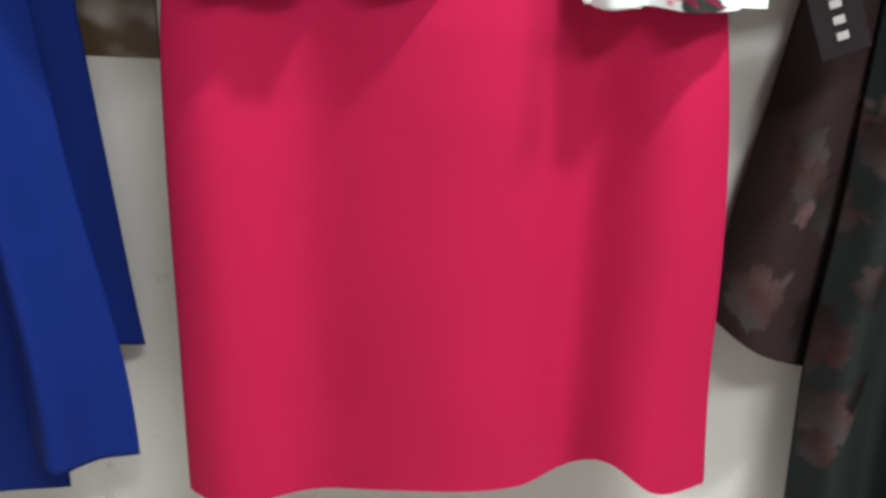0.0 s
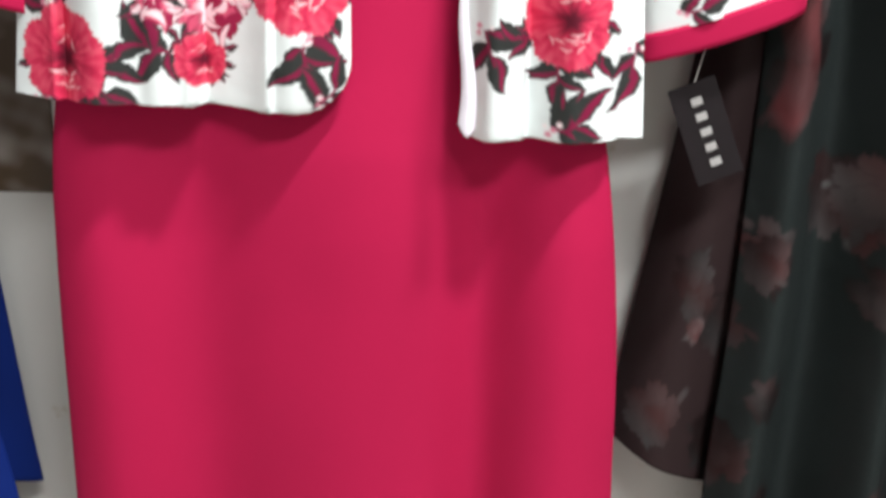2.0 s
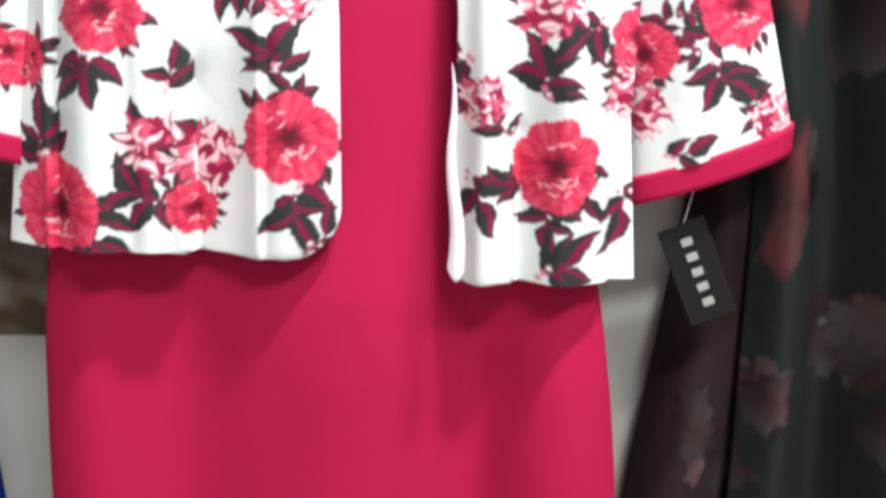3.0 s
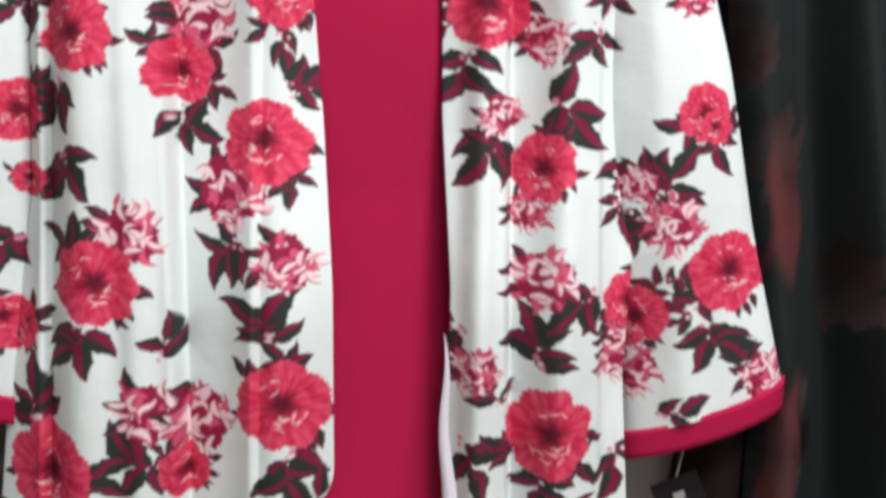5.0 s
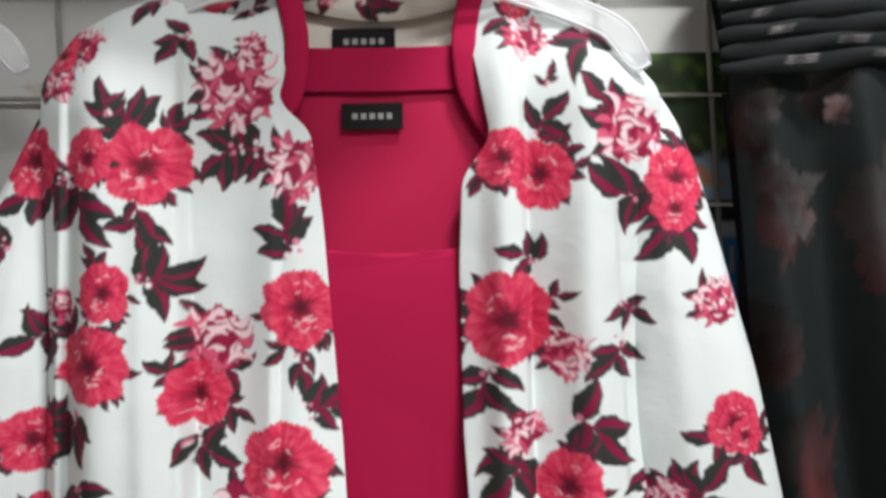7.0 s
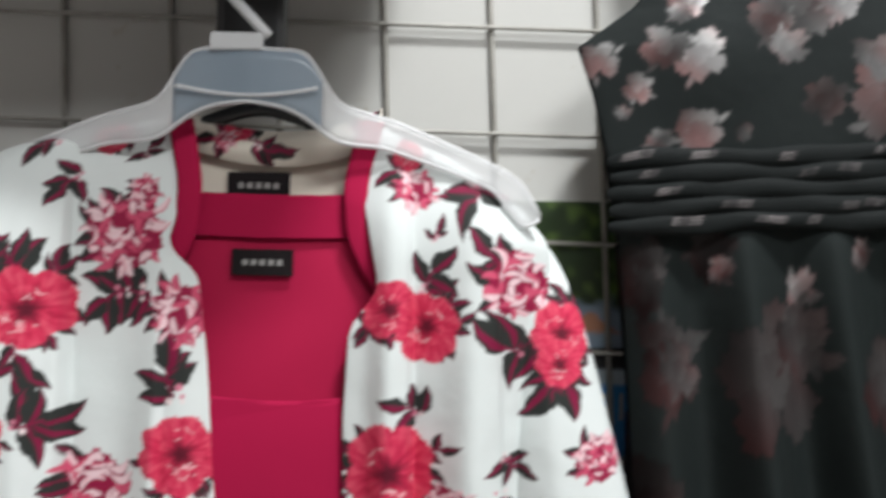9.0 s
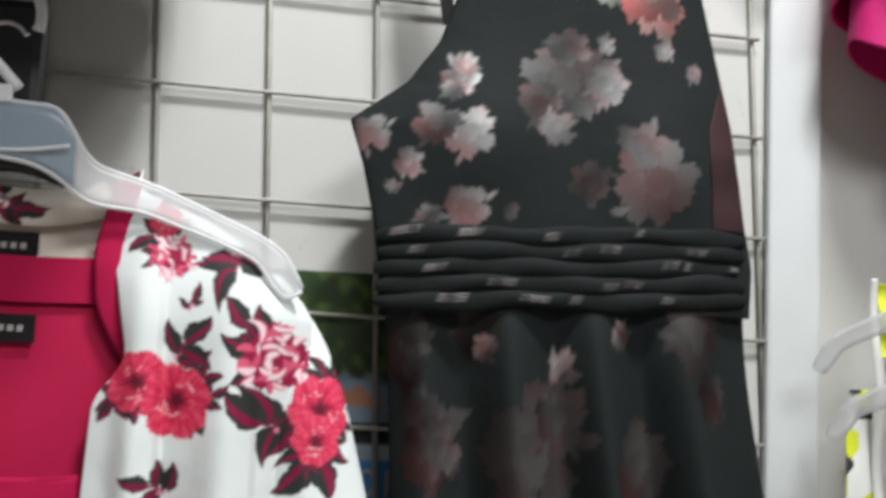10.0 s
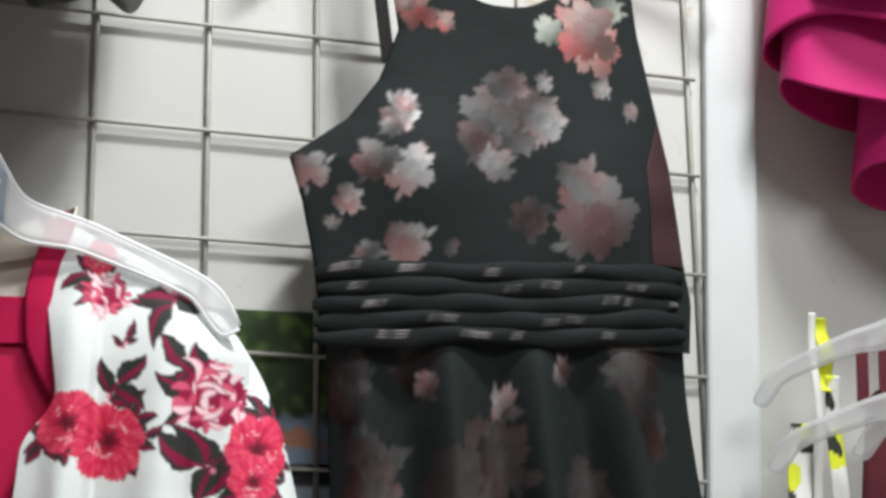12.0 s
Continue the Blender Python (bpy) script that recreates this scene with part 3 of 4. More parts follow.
# ---- crimson sleeveless dress under the jacket ----
red_dress = thing("sleeveless_dress", "plain crimson sleeveless sheath dress hanging under the jacket", "dress", at=(-0.21, -0.10, 0.26))
N, M = 260, 240
t = np.linspace(0, 1, N)[:, None]
a = np.linspace(0, 2 * math.pi, M, endpoint=False)[None, :]
zc = 0.262 + t * (1.405 - 0.262)
left = along(zc, (0.26, -0.482), (0.6, -0.482), (0.78, -0.478), (0.95, -0.445), (1.12, -0.405), (1.30, -0.42), (1.40, -0.40))
right = along(zc, (0.26, 0.066), (0.42, 0.054), (0.56, 0.050), (0.68, 0.040), (0.79, 0.024), (0.95, -0.01), (1.12, -0.035), (1.30, -0.01), (1.40, -0.02))
left, right = soften(left.ravel(), 14)[:, None], soften(right.ravel(), 14)[:, None]
cx, hw = (left + right) / 2, (right - left) / 2
X = cx + hw * np.sign(np.cos(a)) * np.abs(np.cos(a)) ** 0.8
front = np.sin(a) > 0
depth = along(zc, (0.26, 0.034), (0.78, 0.032), (0.92, 0.022), (1.1, 0.010), (1.40, 0.007))
fold = 0.020 * bell(X, -0.435, 0.045) + 0.014 * bell(X, -0.20, 0.065) + 0.024 * bell(X, 0.00, 0.045) - 0.018 * bell(X, -0.345, 0.055) - 0.030 * bell(X, -0.085, 0.035)
amount = along(zc, (0.26, 1.0), (0.7, 0.85), (0.86, 0.35), (1.0, 0.15), (1.40, 0.03))
Y = -0.088 - depth * np.sign(np.sin(a)) * np.abs(np.sin(a)) ** 0.6 - np.where(front, fold, 0.3 * fold) * amount * np.abs(np.sin(a)) ** 0.5
Y = Y + 0.002 * wobble(X, zc + 0 * X, 28, 3) * amount
hem = -0.004 + 0.050 * np.clip((X + 0.48) / 0.34, 0, 1) + 0.042 * bell(X, -0.040, 0.042) + 0.006 * np.sin(X * 21)
Z = zc + hem * (1 - t) ** 6 * np.where(front, 1, 0.7)
Z = np.where(front, np.minimum(Z, 1.312 + 0.014 * ((X + 0.175) / 0.11) ** 2), Z)
sheet("dress_body", X, Y, Z, CRIMSON, red_dress, closed=True)
# back panel with the facing that shows above the front neckline
N, M = 60, 60
t, s = np.linspace(0, 1, N)[:, None], np.linspace(-1, 1, M)[None, :]
zc = 1.30 + t * (1.447 - 1.30)
half = along(zc, (1.30, 0.185), (1.38, 0.16), (1.42, 0.098), (1.447, 0.074))
X = -0.179 + half * s + 0 * t
sheet("back_facing", X, -0.086 + 0.006 * s ** 2 + 0.0015 * wobble(X, zc + 0 * X, 60, 8), zc + 0 * X, CRIMSON_INSIDE_LIT, red_dress, "crimson inner facing, colour brightened against the neck shade", thick=0.0015)
zc = 1.446 + t * (1.482 - 1.446)
X = -0.179 + along(zc, (1.446, 0.075), (1.482, 0.068)) * s
sheet("neckline_band", X, -0.0895 + 0.005 * s ** 2, zc + 0.002 * s ** 2 + 0 * X, CRIMSON, red_dress, "crimson band along the back neckline", thick=0.004)
# front neckline: a shallow scoop a finger before the back
zc0 = 1.312 + 0.014 * s ** 2
X = -0.175 + 0.11 * s + 0 * t
Z = 0.98 + t * (zc0 - 0.98)
sheet("front_neck_edge", X, -0.094 - 0.006 * t + 0.004 * s ** 2 + 0.0046 * t ** 10, Z, CRIMSON, red_dress, thick=0.0009)
for side in (-1, 1):
    u = np.linspace(0, 1, 40)[:, None]
    w = np.linspace(-1, 1, 8)[None, :]
    zc = 1.395 + u * (1.545 - 1.395)
    mid = along(zc, (1.395, 0.118), (1.425, 0.084), (1.45, 0.071), (1.49, 0.068), (1.545, 0.080))
    mid = soften(mid.ravel(), 3)[:, None]
    wide = along(zc, (1.395, 0.024), (1.43, 0.012), (1.46, 0.0095), (1.545, 0.0105))
    X = -0.182 + side * mid + wide * w
    Y = -0.095 + 0.02 * np.clip(u - 0.55, 0, 1) + 0.001 * w ** 2
    sheet("shoulder_strap", X, Y + 0 * X, zc + 0 * X, CRIMSON, red_dress, thick=0.003)


def woven_label(name, owner, x0, x1, y, z0, z1):
    lab = part(name, block(bmesh.new(), x0, x1, y - 0.0014, y, z0, z1, 0.0004), LABEL, owner, "small black woven label with white lettering shapes")
    w, h = x1 - x0, z1 - z0
    for i in range(5):
        c = x0 + w * (0.22 + 0.14 * i)
        bm = bmesh.new()
        hw, hh = w * 0.044, h * 0.11
        zc = (z0 + z1) / 2
        block(bm, c - hw, c + hw, y - 0.0019, y - 0.0014, zc - hh, zc + hh, 0.0002)
        part("letter_shape", bm, LETTER, lab)
    return lab


woven_label("brand_label", red_dress, -0.2150, -0.1640, -0.0905, 1.4145, 1.4365)

# ---- rose-print jacket ----
jacket = thing("floral_jacket", "open white jacket with crimson rose print and crimson cuff trim", "jacket", at=(-0.20, -0.12, 0.82))


def smooth01(v):
    v = np.clip(v, 0, 1)
    return v * v * (3 - 2 * v)


def push_from_eye(X, Y, Z, back):
    """Moves cloth back along rays from a camera position, so its outline keeps fitting the view."""
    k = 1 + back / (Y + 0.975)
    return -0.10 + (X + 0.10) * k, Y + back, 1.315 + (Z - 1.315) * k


def jacket_panel(name, z_hem, inner, outer, folds, tucks, y0, corner, seed, dense=0.00125):
    n = int((1.542 - z_hem) / dense)
    z = np.linspace(z_hem, 1.542, n)
    xi, xo = soften(along(z, *inner), 8), soften(along(z, *outer), 6)
    sign = 1 if xi.mean() > xo.mean() else -1
    up = np.clip((z - z_hem) / corner, 0, 1)
    xi = xi - sign * corner * (1 - np.sqrt(np.clip(1 - (1 - up) ** 2, 0, 1)))
    m = int(np.abs(xi - xo).max() / dense)
    s = np.linspace(0, 1, m)[None, :]
    X = xo[:, None] + (xi - xo)[:, None] * s
    Zc = z[:, None] + 0 * X
    amount = along(z, (z_hem, 0.8), (0.95, 0.9), (1.2, 0.9), (1.35, 0.6), (1.50, 0.12))[:, None]
    Y = y0 + 0 * X
    for c, w, depth, drift in folds:
        Y = Y - depth * bell(X, c + drift * (Zc - 1.1), w) * amount
    Y = Y + 0.0035 * wobble(X, Zc * 0.35, 40, seed) * amount
    for c, depth, tail, drift in tucks:
        d = X - c - drift * (Zc - 1.1)
        step = 0.5 + 0.5 * np.tanh(d / 0.0024)
        Y = Y + (depth * step * np.exp(-np.clip(d, 0, 1) / tail) - 0.55 * depth * (1 - step) * np.exp(-np.clip(-d, 0, 1) / (0.8 * tail))) * amount
    # round over the shoulder, in to the arm, and back at the front edge
    Y = Y + 0.055 * np.clip((Zc - 1.42) / 0.122, 0, 1) ** 2.2
    Y = Y + 0.030 * (1 - s) ** 6 + 0.004 * s ** 14
    Z = Zc + (0.0012 * np.sin(X * 30 + seed) - 0.02 * (Y - y0)) * np.clip(1 - (Zc - z_hem) / 0.1, 0, 1)
    colours = rose_print(X, Zc)
    X, Y, Z = push_from_eye(X, Y, Z, 0.045 * smooth01((X + 0.42) / 0.16) * (0.2 + 0.8 * smooth01((Zc - 0.98) / 0.26)) * (1 - 0.45 * smooth01((Zc - 1.47) / 0.07)))
    return sheet(name, X, Y, Z, FLORAL, jacket, "white cotton front with crimson roses and dark leaves", colours, thick=0.0016)


jacket_panel("front_panel", 0.830,
             [(0.82, -0.202), (1.03, -0.204), (1.17, -0.211), (1.26, -0.218), (1.34, -0.224), (1.41, -0.233), (1.43, -0.258), (1.455, -0.252), (1.50, -0.256), (1.542, -0.268)],
             [(0.82, -0.496), (0.95, -0.482), (1.10, -0.455), (1.25, -0.449), (1.40, -0.456), (1.455, -0.456), (1.50, -0.43), (1.522, -0.395), (1.536, -0.325), (1.542, -0.29)],
             [(-0.405, 0.030, 0.024, 0.02), (-0.362, 0.014, 0.012, 0.0), (-0.255, 0.028, 0.020, 0.0)], [(-0.333, 0.026, 0.030, -0.01), (-0.440, 0.014, 0.02, 0.03), (-0.262, 0.009, 0.016, 0.02)], -0.146, 0.045, 5)
jacket_panel("front_panel", 0.812,
             [(0.80, -0.110), (1.03, -0.107), (1.17, -0.116), (1.30, -0.118), (1.37, -0.115), (1.40, -0.092), (1.43, -0.098), (1.48, -0.108), (1.542, -0.104)],
             [(0.80, 0.050), (0.95, 0.040), (1.10, 0.045), (1.25, 0.045), (1.38, 0.045), (1.44, 0.042), (1.47, 0.018), (1.50, -0.02), (1.52, -0.05), (1.535, -0.09), (1.542, -0.100)],
             [(-0.084, 0.013, 0.020, 0.0), (-0.018, 0.020, 0.024, 0.0), (0.03, 0.014, -0.012, 0.0)], [(-0.063, 0.019, 0.016, -0.02), (0.012, 0.010, 0.014, -0.04)], -0.150, 0.020, 9)

# the free edge turns back on itself near the hem, its facing coloured as in shade
t, s = np.linspace(0, 1, 60)[:, None], np.linspace(0, 1, 14)[None, :]
zc = 0.820 + 0.171 * t
X = -0.1125 + 0.014 * (1 - t) ** 0.8 * s + 0.002 * np.sin(9 * t)
Y = -0.166 + 0.016 * t - 0.005 * np.sin(math.pi * s) * (1 - t) + 0 * X
sheet("turned_facing", X, Y, zc + 0.004 * (1 - s) * (1 - t) - 0.008 * np.sin(math.pi * s) * (1 - t), FACING, jacket, "white facing at the turned front edge, coloured as in shade", thick=0.0014)


def jacket_sleeve(name, inner, outer, z_top, y0, depth, seed, z_low, slant, back):
    n, m = 440, 300
    t = np.linspace(0, 1, n)[:, None]
    a = np.linspace(0, 2 * math.pi, m, endpoint=False)[None, :]
    zc = z_low + t * (z_top - z_low)
    xi, xo = soften(along(zc, *inner).ravel(), 10)[:, None], soften(along(zc, *outer).ravel(), 10)[:, None]
    cx, hw = (xi + xo) / 2, (xo - xi) / 2
    X = cx + hw * np.cos(a)
    d = depth * np.clip(1.02 - t ** 5, 0.15, 1)
    Y = y0 - d * np.sin(a) + 0.03 * t ** 3 - 0.006 * bell(np.cos(a), -0.25, 0.25) * (1 - t) * np.sign(np.sin(a))
    Y = Y + 0.003 * wobble(X * 1.0, zc * 0.4 + 0 * X, 45, seed)
    Z = zc + slant * (X - cx) * (1 - t) ** 1.5
    colours = rose_print(X, Z)
    X, Y, Z = push_from_eye(X, Y, Z, back)
    sl = sheet(name, X, Y, Z, FLORAL, jacket, "wide white rose-print sleeve", colours, closed=True)
    # cuff trim: a folded band round the opening
    k = np.linspace(0, 1, 6)[:, None]
    Xc = cx[0] + hw[0] * 1.02 * np.cos(a) + 0 * k
    Yc = y0 - depth * 1.05 * np.sin(a) + 0 * k
    Zc = z_low - 0.022 + 0.024 * k + slant * (Xc - cx[0])
    Xc, Yc, Zc = push_from_eye(Xc, Yc, Zc, back)
    sheet("cuff_trim", Xc, Yc, Zc, CRIMSON, sl, "crimson bias trim", closed=True, thick=0.0025)
    return sl


jacket_sleeve("sleeve", [(0.90, 0.037), (1.035, 0.026), (1.17, 0.014), (1.32, 0.011), (1.40, 0.004), (1.49, -0.02)],
              [(0.90, 0.178), (1.07, 0.139), (1.21, 0.113), (1.28, 0.096), (1.32, 0.086), (1.38, 0.070), (1.42, 0.054), (1.46, 0.028), (1.49, -0.01)], 1.485, -0.130, 0.034, 11, 0.938, 0.35, 0.052)
jacket_sleeve("sleeve", [(0.90, -0.475), (1.035, -0.462), (1.17, -0.448), (1.32, -0.445), (1.40, -0.44), (1.49, -0.41)],
              [(0.90, -0.62), (1.07, -0.585), (1.21, -0.555), (1.30, -0.53), (1.367, -0.50), (1.42, -0.475), (1.46, -0.455), (1.49, -0.42)], 1.490, -0.106, 0.030, 12, 0.938, -0.30, 0.0)
# back of the jacket with its cream lining, seen through the neck
t, s = np.linspace(0, 1, 90)[:, None], np.linspace(-1, 1, 70)[None, :]
top = 1.538 - 0.030 * (1 - s ** 2) * 0.6 - 0.055 * np.clip(np.abs(s) - 0.45, 0, 1) ** 1.5
zc = 0.84 + t * (top - 0.84)
X = -0.205 + along(zc, (0.84, 0.24), (1.2, 0.22), (1.40, 0.222), (1.47, 0.195), (1.54, 0.150)) * s
Y = -0.062 + 0.006 * s ** 2 - 0.004 * wobble(X, zc, 25, 21)
sheet("back_lining", X, Y, zc, LINING, jacket, "cream satin lining of the back", thick=0.0015)
# outer collar edge that turns over at the back of the neck
u, w = np.linspace(0, 1, 160)[None, :], np.linspace(0, 1, 32)[:, None]
X = -0.272 + 0.178 * u + 0 * w
Z = 1.545 - 0.022 * np.sin(math.pi * u) ** 0.8 + (w - 0.5) * 0.030
Y = -0.070 - 0.006 * np.sin(math.pi * w) + 0 * u
C = np.zeros((X.size, 3)) + np.array((0.74, 0.69, 0.60))
xs, zs = X.ravel(), Z.ravel()
for x, z, size, angle in ((-0.222, 1.533, 0.022, 190), (-0.206, 1.530, 0.024, -8), (-0.214, 1.537, 0.018, 60), (-0.196, 1.524, 0.018, -30), (-0.118, 1.54, 0.02, 20)):
    draw_sprig(C, xs, zs, x, z, size, angle, 2, np.random.RandomState(int(-x * 4000)))
draw_rose(C, xs, zs, -0.215, 1.541, 0.011, np.random.RandomState(3))
draw_peony(C, xs, zs, -0.226, 1.529, 0.008, np.random.RandomState(5))
C = np.concatenate([C, np.ones((len(C), 1))], 1).reshape(*X.shape, 4)
sheet("back_collar", X, Y, Z, FLORAL, jacket, "cream back collar with a small rose and dark leaves", C, thick=0.0015)
woven_label("brand_label", jacket, -0.2250, -0.1715, -0.0655, 1.4805, 1.5035)

# ---- hangers ----


def outline(d, edge_pairs):
    return float(np.interp(d, *zip(*edge_pairs)))


HANGER_TOP = [(0, 0.0), (0.044, -0.001), (0.052, -0.008), (0.064, -0.034), (0.075, -0.044), (0.12, -0.056), (0.19, -0.084), (0.215, -0.096), (0.228, -0.110), (0.236, -0.128)]
HANGER_LOW = [(0, -0.042), (0.03, -0.046), (0.05, -0.056), (0.066, -0.070), (0.078, -0.074), (0.11, -0.076), (0.165, -0.094), (0.195, -0.106), (0.205, -0.112), (0.216, -0.134), (0.228, -0.138), (0.236, -0.130)]


def hanger(name, cx, y, z, scale=1.0, body=FROSTED, rim=FROSTED_RIM, label="translucent frosted plastic clothes hanger with a moulded hook", bow=0.012):
    h = thing(name, label, "hanger", "frosted hangers on the display", at=(cx, y, z))
    ds = np.linspace(-0.236, 0.236, 121)
    lo, hi = np.array([outline(abs(d), HANGER_LOW) for d in ds]), np.array([outline(abs(d), HANGER_TOP) for d in ds])
    lo, hi = soften(lo, 2), np.maximum(soften(hi, 2), soften(lo, 2) + 0.001)
    k = np.linspace(0, 1, 6)[:, None]
    Xb = (ds * scale + cx)[None, :] + 0 * k
    Zb = z + scale * (lo[None, :] * (1 - k) + hi[None, :] * k)
    Yb = y + bow * np.abs(ds)[None, :] + 0 * k
    mid = np.abs(ds) < 0.062
    first, last = int(np.argmax(mid)), len(ds) - int(np.argmax(mid[::-1]))
    sheet("pad", Xb[:, first:last], Yb[:, first:last], Zb[:, first:last], FROSTED_PAD, h, "frosted centre pad, tinted like the dark ground behind it", thick=0.0028)
    for a, b in ((0, first + 1), (last - 1, len(ds))):
        sheet("hanger_arm", Xb[:, a:b], Yb[:, a:b], Zb[:, a:b], body, h, thick=0.0028)
    for e in (lo, hi):
        bm = rod(bmesh.new(), [(cx + d * scale, y + bow * abs(d), z + v * scale) for d, v in zip(ds, e)], 0.0019 * scale)
        part("rim", bm, rim, h, smooth=True)
    bm = rod(bmesh.new(), [(cx + d * scale, y - 0.0015, z + scale * (-0.030 - 0.008 * math.cos(d / 0.056 * 1.4))) for d in np.linspace(-0.056, 0.056, 24)], 0.0016 * scale)
    part("pad_ridge", bm, rim, h, smooth=True)
    bm = block(bmesh.new(), cx - 0.030 * scale, cx + 0.012 * scale, y - 0.004, y + 0.004, z - 0.002, z + 0.012 * scale, 0.002)
    part("hook_base", bm, rim, h)
    pts = []
    for i in range(40):
        f = i / 39
        if f < 0.35:
            g = f / 0.35
            pts.append((cx + (0.016 - 0.048 * g) * scale, y, z + (0.010 + 0.050 * g) * scale))
        else:
            g = math.radians(180 - (f - 0.35) / 0.65 * 200)
            pts.append((cx + (-0.002 + 0.030 * math.cos(g)) * scale, y, z + (0.066 + 0.032 * math.sin(g)) * scale))
    part("hook", rod(bmesh.new(), pts, [0.0042 * scale] * 39 + [0.0052 * scale]), rim, h, smooth=True)
    return h


hanger("clothes_hanger", -0.203, -0.112, 1.600, 1.03, bow=0.10)

black_hanger = thing("black_hanger", "black plastic hanger with a chrome swivel inside the jacket", "hanger", at=(-0.2, -0.10, 1.55))
arc = [(-0.197 + 0.215 * u, -0.067, 1.558 - 0.5 * (math.hypot(0.215 * u, 0.03) - 0.03)) for u in np.linspace(-1, 1, 40)]
part("arm", rod(bmesh.new(), arc, 0.0065, 10), BLACK_PLASTIC, black_hanger, smooth=True)
part("head", block(bmesh.new(), -0.236, -0.176, -0.088, -0.068, 1.566, 1.690, 0.008), BLACK_PLASTIC, black_hanger)
ring = [(-0.204 + 0.018 * math.cos(q), -0.0905, 1.648 + 0.020 * math.sin(q)) for q in np.linspace(0.5, 2.64, 18)]
part("swivel_ring", rod(bmesh.new(), ring, 0.0032), CHROME, black_hanger, smooth=True)
part("hook", rod(bmesh.new(), [(-0.206, -0.078, 1.688), (-0.206, -0.078, 1.735), (-0.206, -0.055, 1.760), (-0.206, -0.015, 1.764), (-0.206, 0.004, 1.758), (-0.206, 0.007, 1.735)], 0.003), CHROME, black_hanger, smooth=True)

# ---- dark foil-print dress ----
dark = thing("evening_dress", "black halter evening dress with pinkish silver foil flowers and pleated waistband", "dress", at=(0.28, -0.06, 0.2))
# bodice
n, m = 230, 220
z = np.linspace(1.464, 1.86, n)
li = soften(along(z, (1.45, 0.113), (1.49, 0.110), (1.53, 0.099), (1.58, 0.087), (1.618, 0.074), (1.626, 0.085), (1.654, 0.122), (1.693, 0.149), (1.741, 0.165), (1.768, 0.160), (1.80, 0.153), (1.86, 0.146)), 1)
ri = soften(along(z, (1.45, 0.440), (1.51, 0.442), (1.546, 0.434), (1.634, 0.421), (1.697, 0.405), (1.761, 0.389), (1.82, 0.380), (1.86, 0.376)), 3)
s = np.linspace(0, 1, m)[None, :]
X = li[:, None] + (ri - li)[:, None] * s
Zc = z[:, None] + 0 * X
neck = 1.766 + 0.055 * (np.clip(np.abs(X - 0.258), 0, 1) / 0.076) ** 2.4
Z = np.minimum(Zc, np.where(np.abs(X - 0.258) < 0.081, neck, 9))


def bodice_depth(X, Z, s):
    bust = bell(X, 0.19, 0.05) + bell(X, 0.35, 0.05)
    return -0.062 - 0.016 * np.clip(np.sin(math.pi * s), 0, 1) ** 0.6 - 0.012 * bust * bell(Z, 1.60, 0.06) + 0.002 * wobble(X, Z, 30, 31)


Y = bodice_depth(X, Zc, s)
z_rows, left_rows, right_rows = z, li, ri
sheet("bodice", X, Y, Z, FOIL, dark, colours=foil_print(X, Z), thick=0.0014)
zb = np.linspace(1.452, 1.80, 40)[:, None]
lb, rb = along(zb, (1.45, 0.114), (1.60, 0.09), (1.70, 0.17), (1.80, 0.20)), along(zb, (1.45, 0.438), (1.60, 0.42), (1.80, 0.37))
sb = np.linspace(0, 1, 30)[None, :]
Xb = lb + (rb - lb) * sb
sheet("bodice_back", Xb, -0.036 + 0 * Xb, zb - 0.10 * np.sin(math.pi * sb) * np.clip((zb - 1.6) / 0.2, 0, 1), FOIL, dark, colours=foil_print(Xb + 0.03, zb + 0 * Xb))
for x0, x1 in ((0.1575, 0.1185), (0.160, 0.156), (0.372, 0.367)):
    bm = bmesh.new()
    block(bm, -0.006, 0.006, -0.001, 0.001, 0, 0.29 if x1 < 0.15 else 0.21, 0.0005)
    ob = part("shoulder_strap", bm, LABEL, dark)
    ob.matrix_basis = Matrix.Translation(Vector((x0, -0.056, 1.712 if x1 < 0.15 else 1.80)) - dark.location) @ Matrix.Rotation((x1 - x0) * 4, 4, "Y")
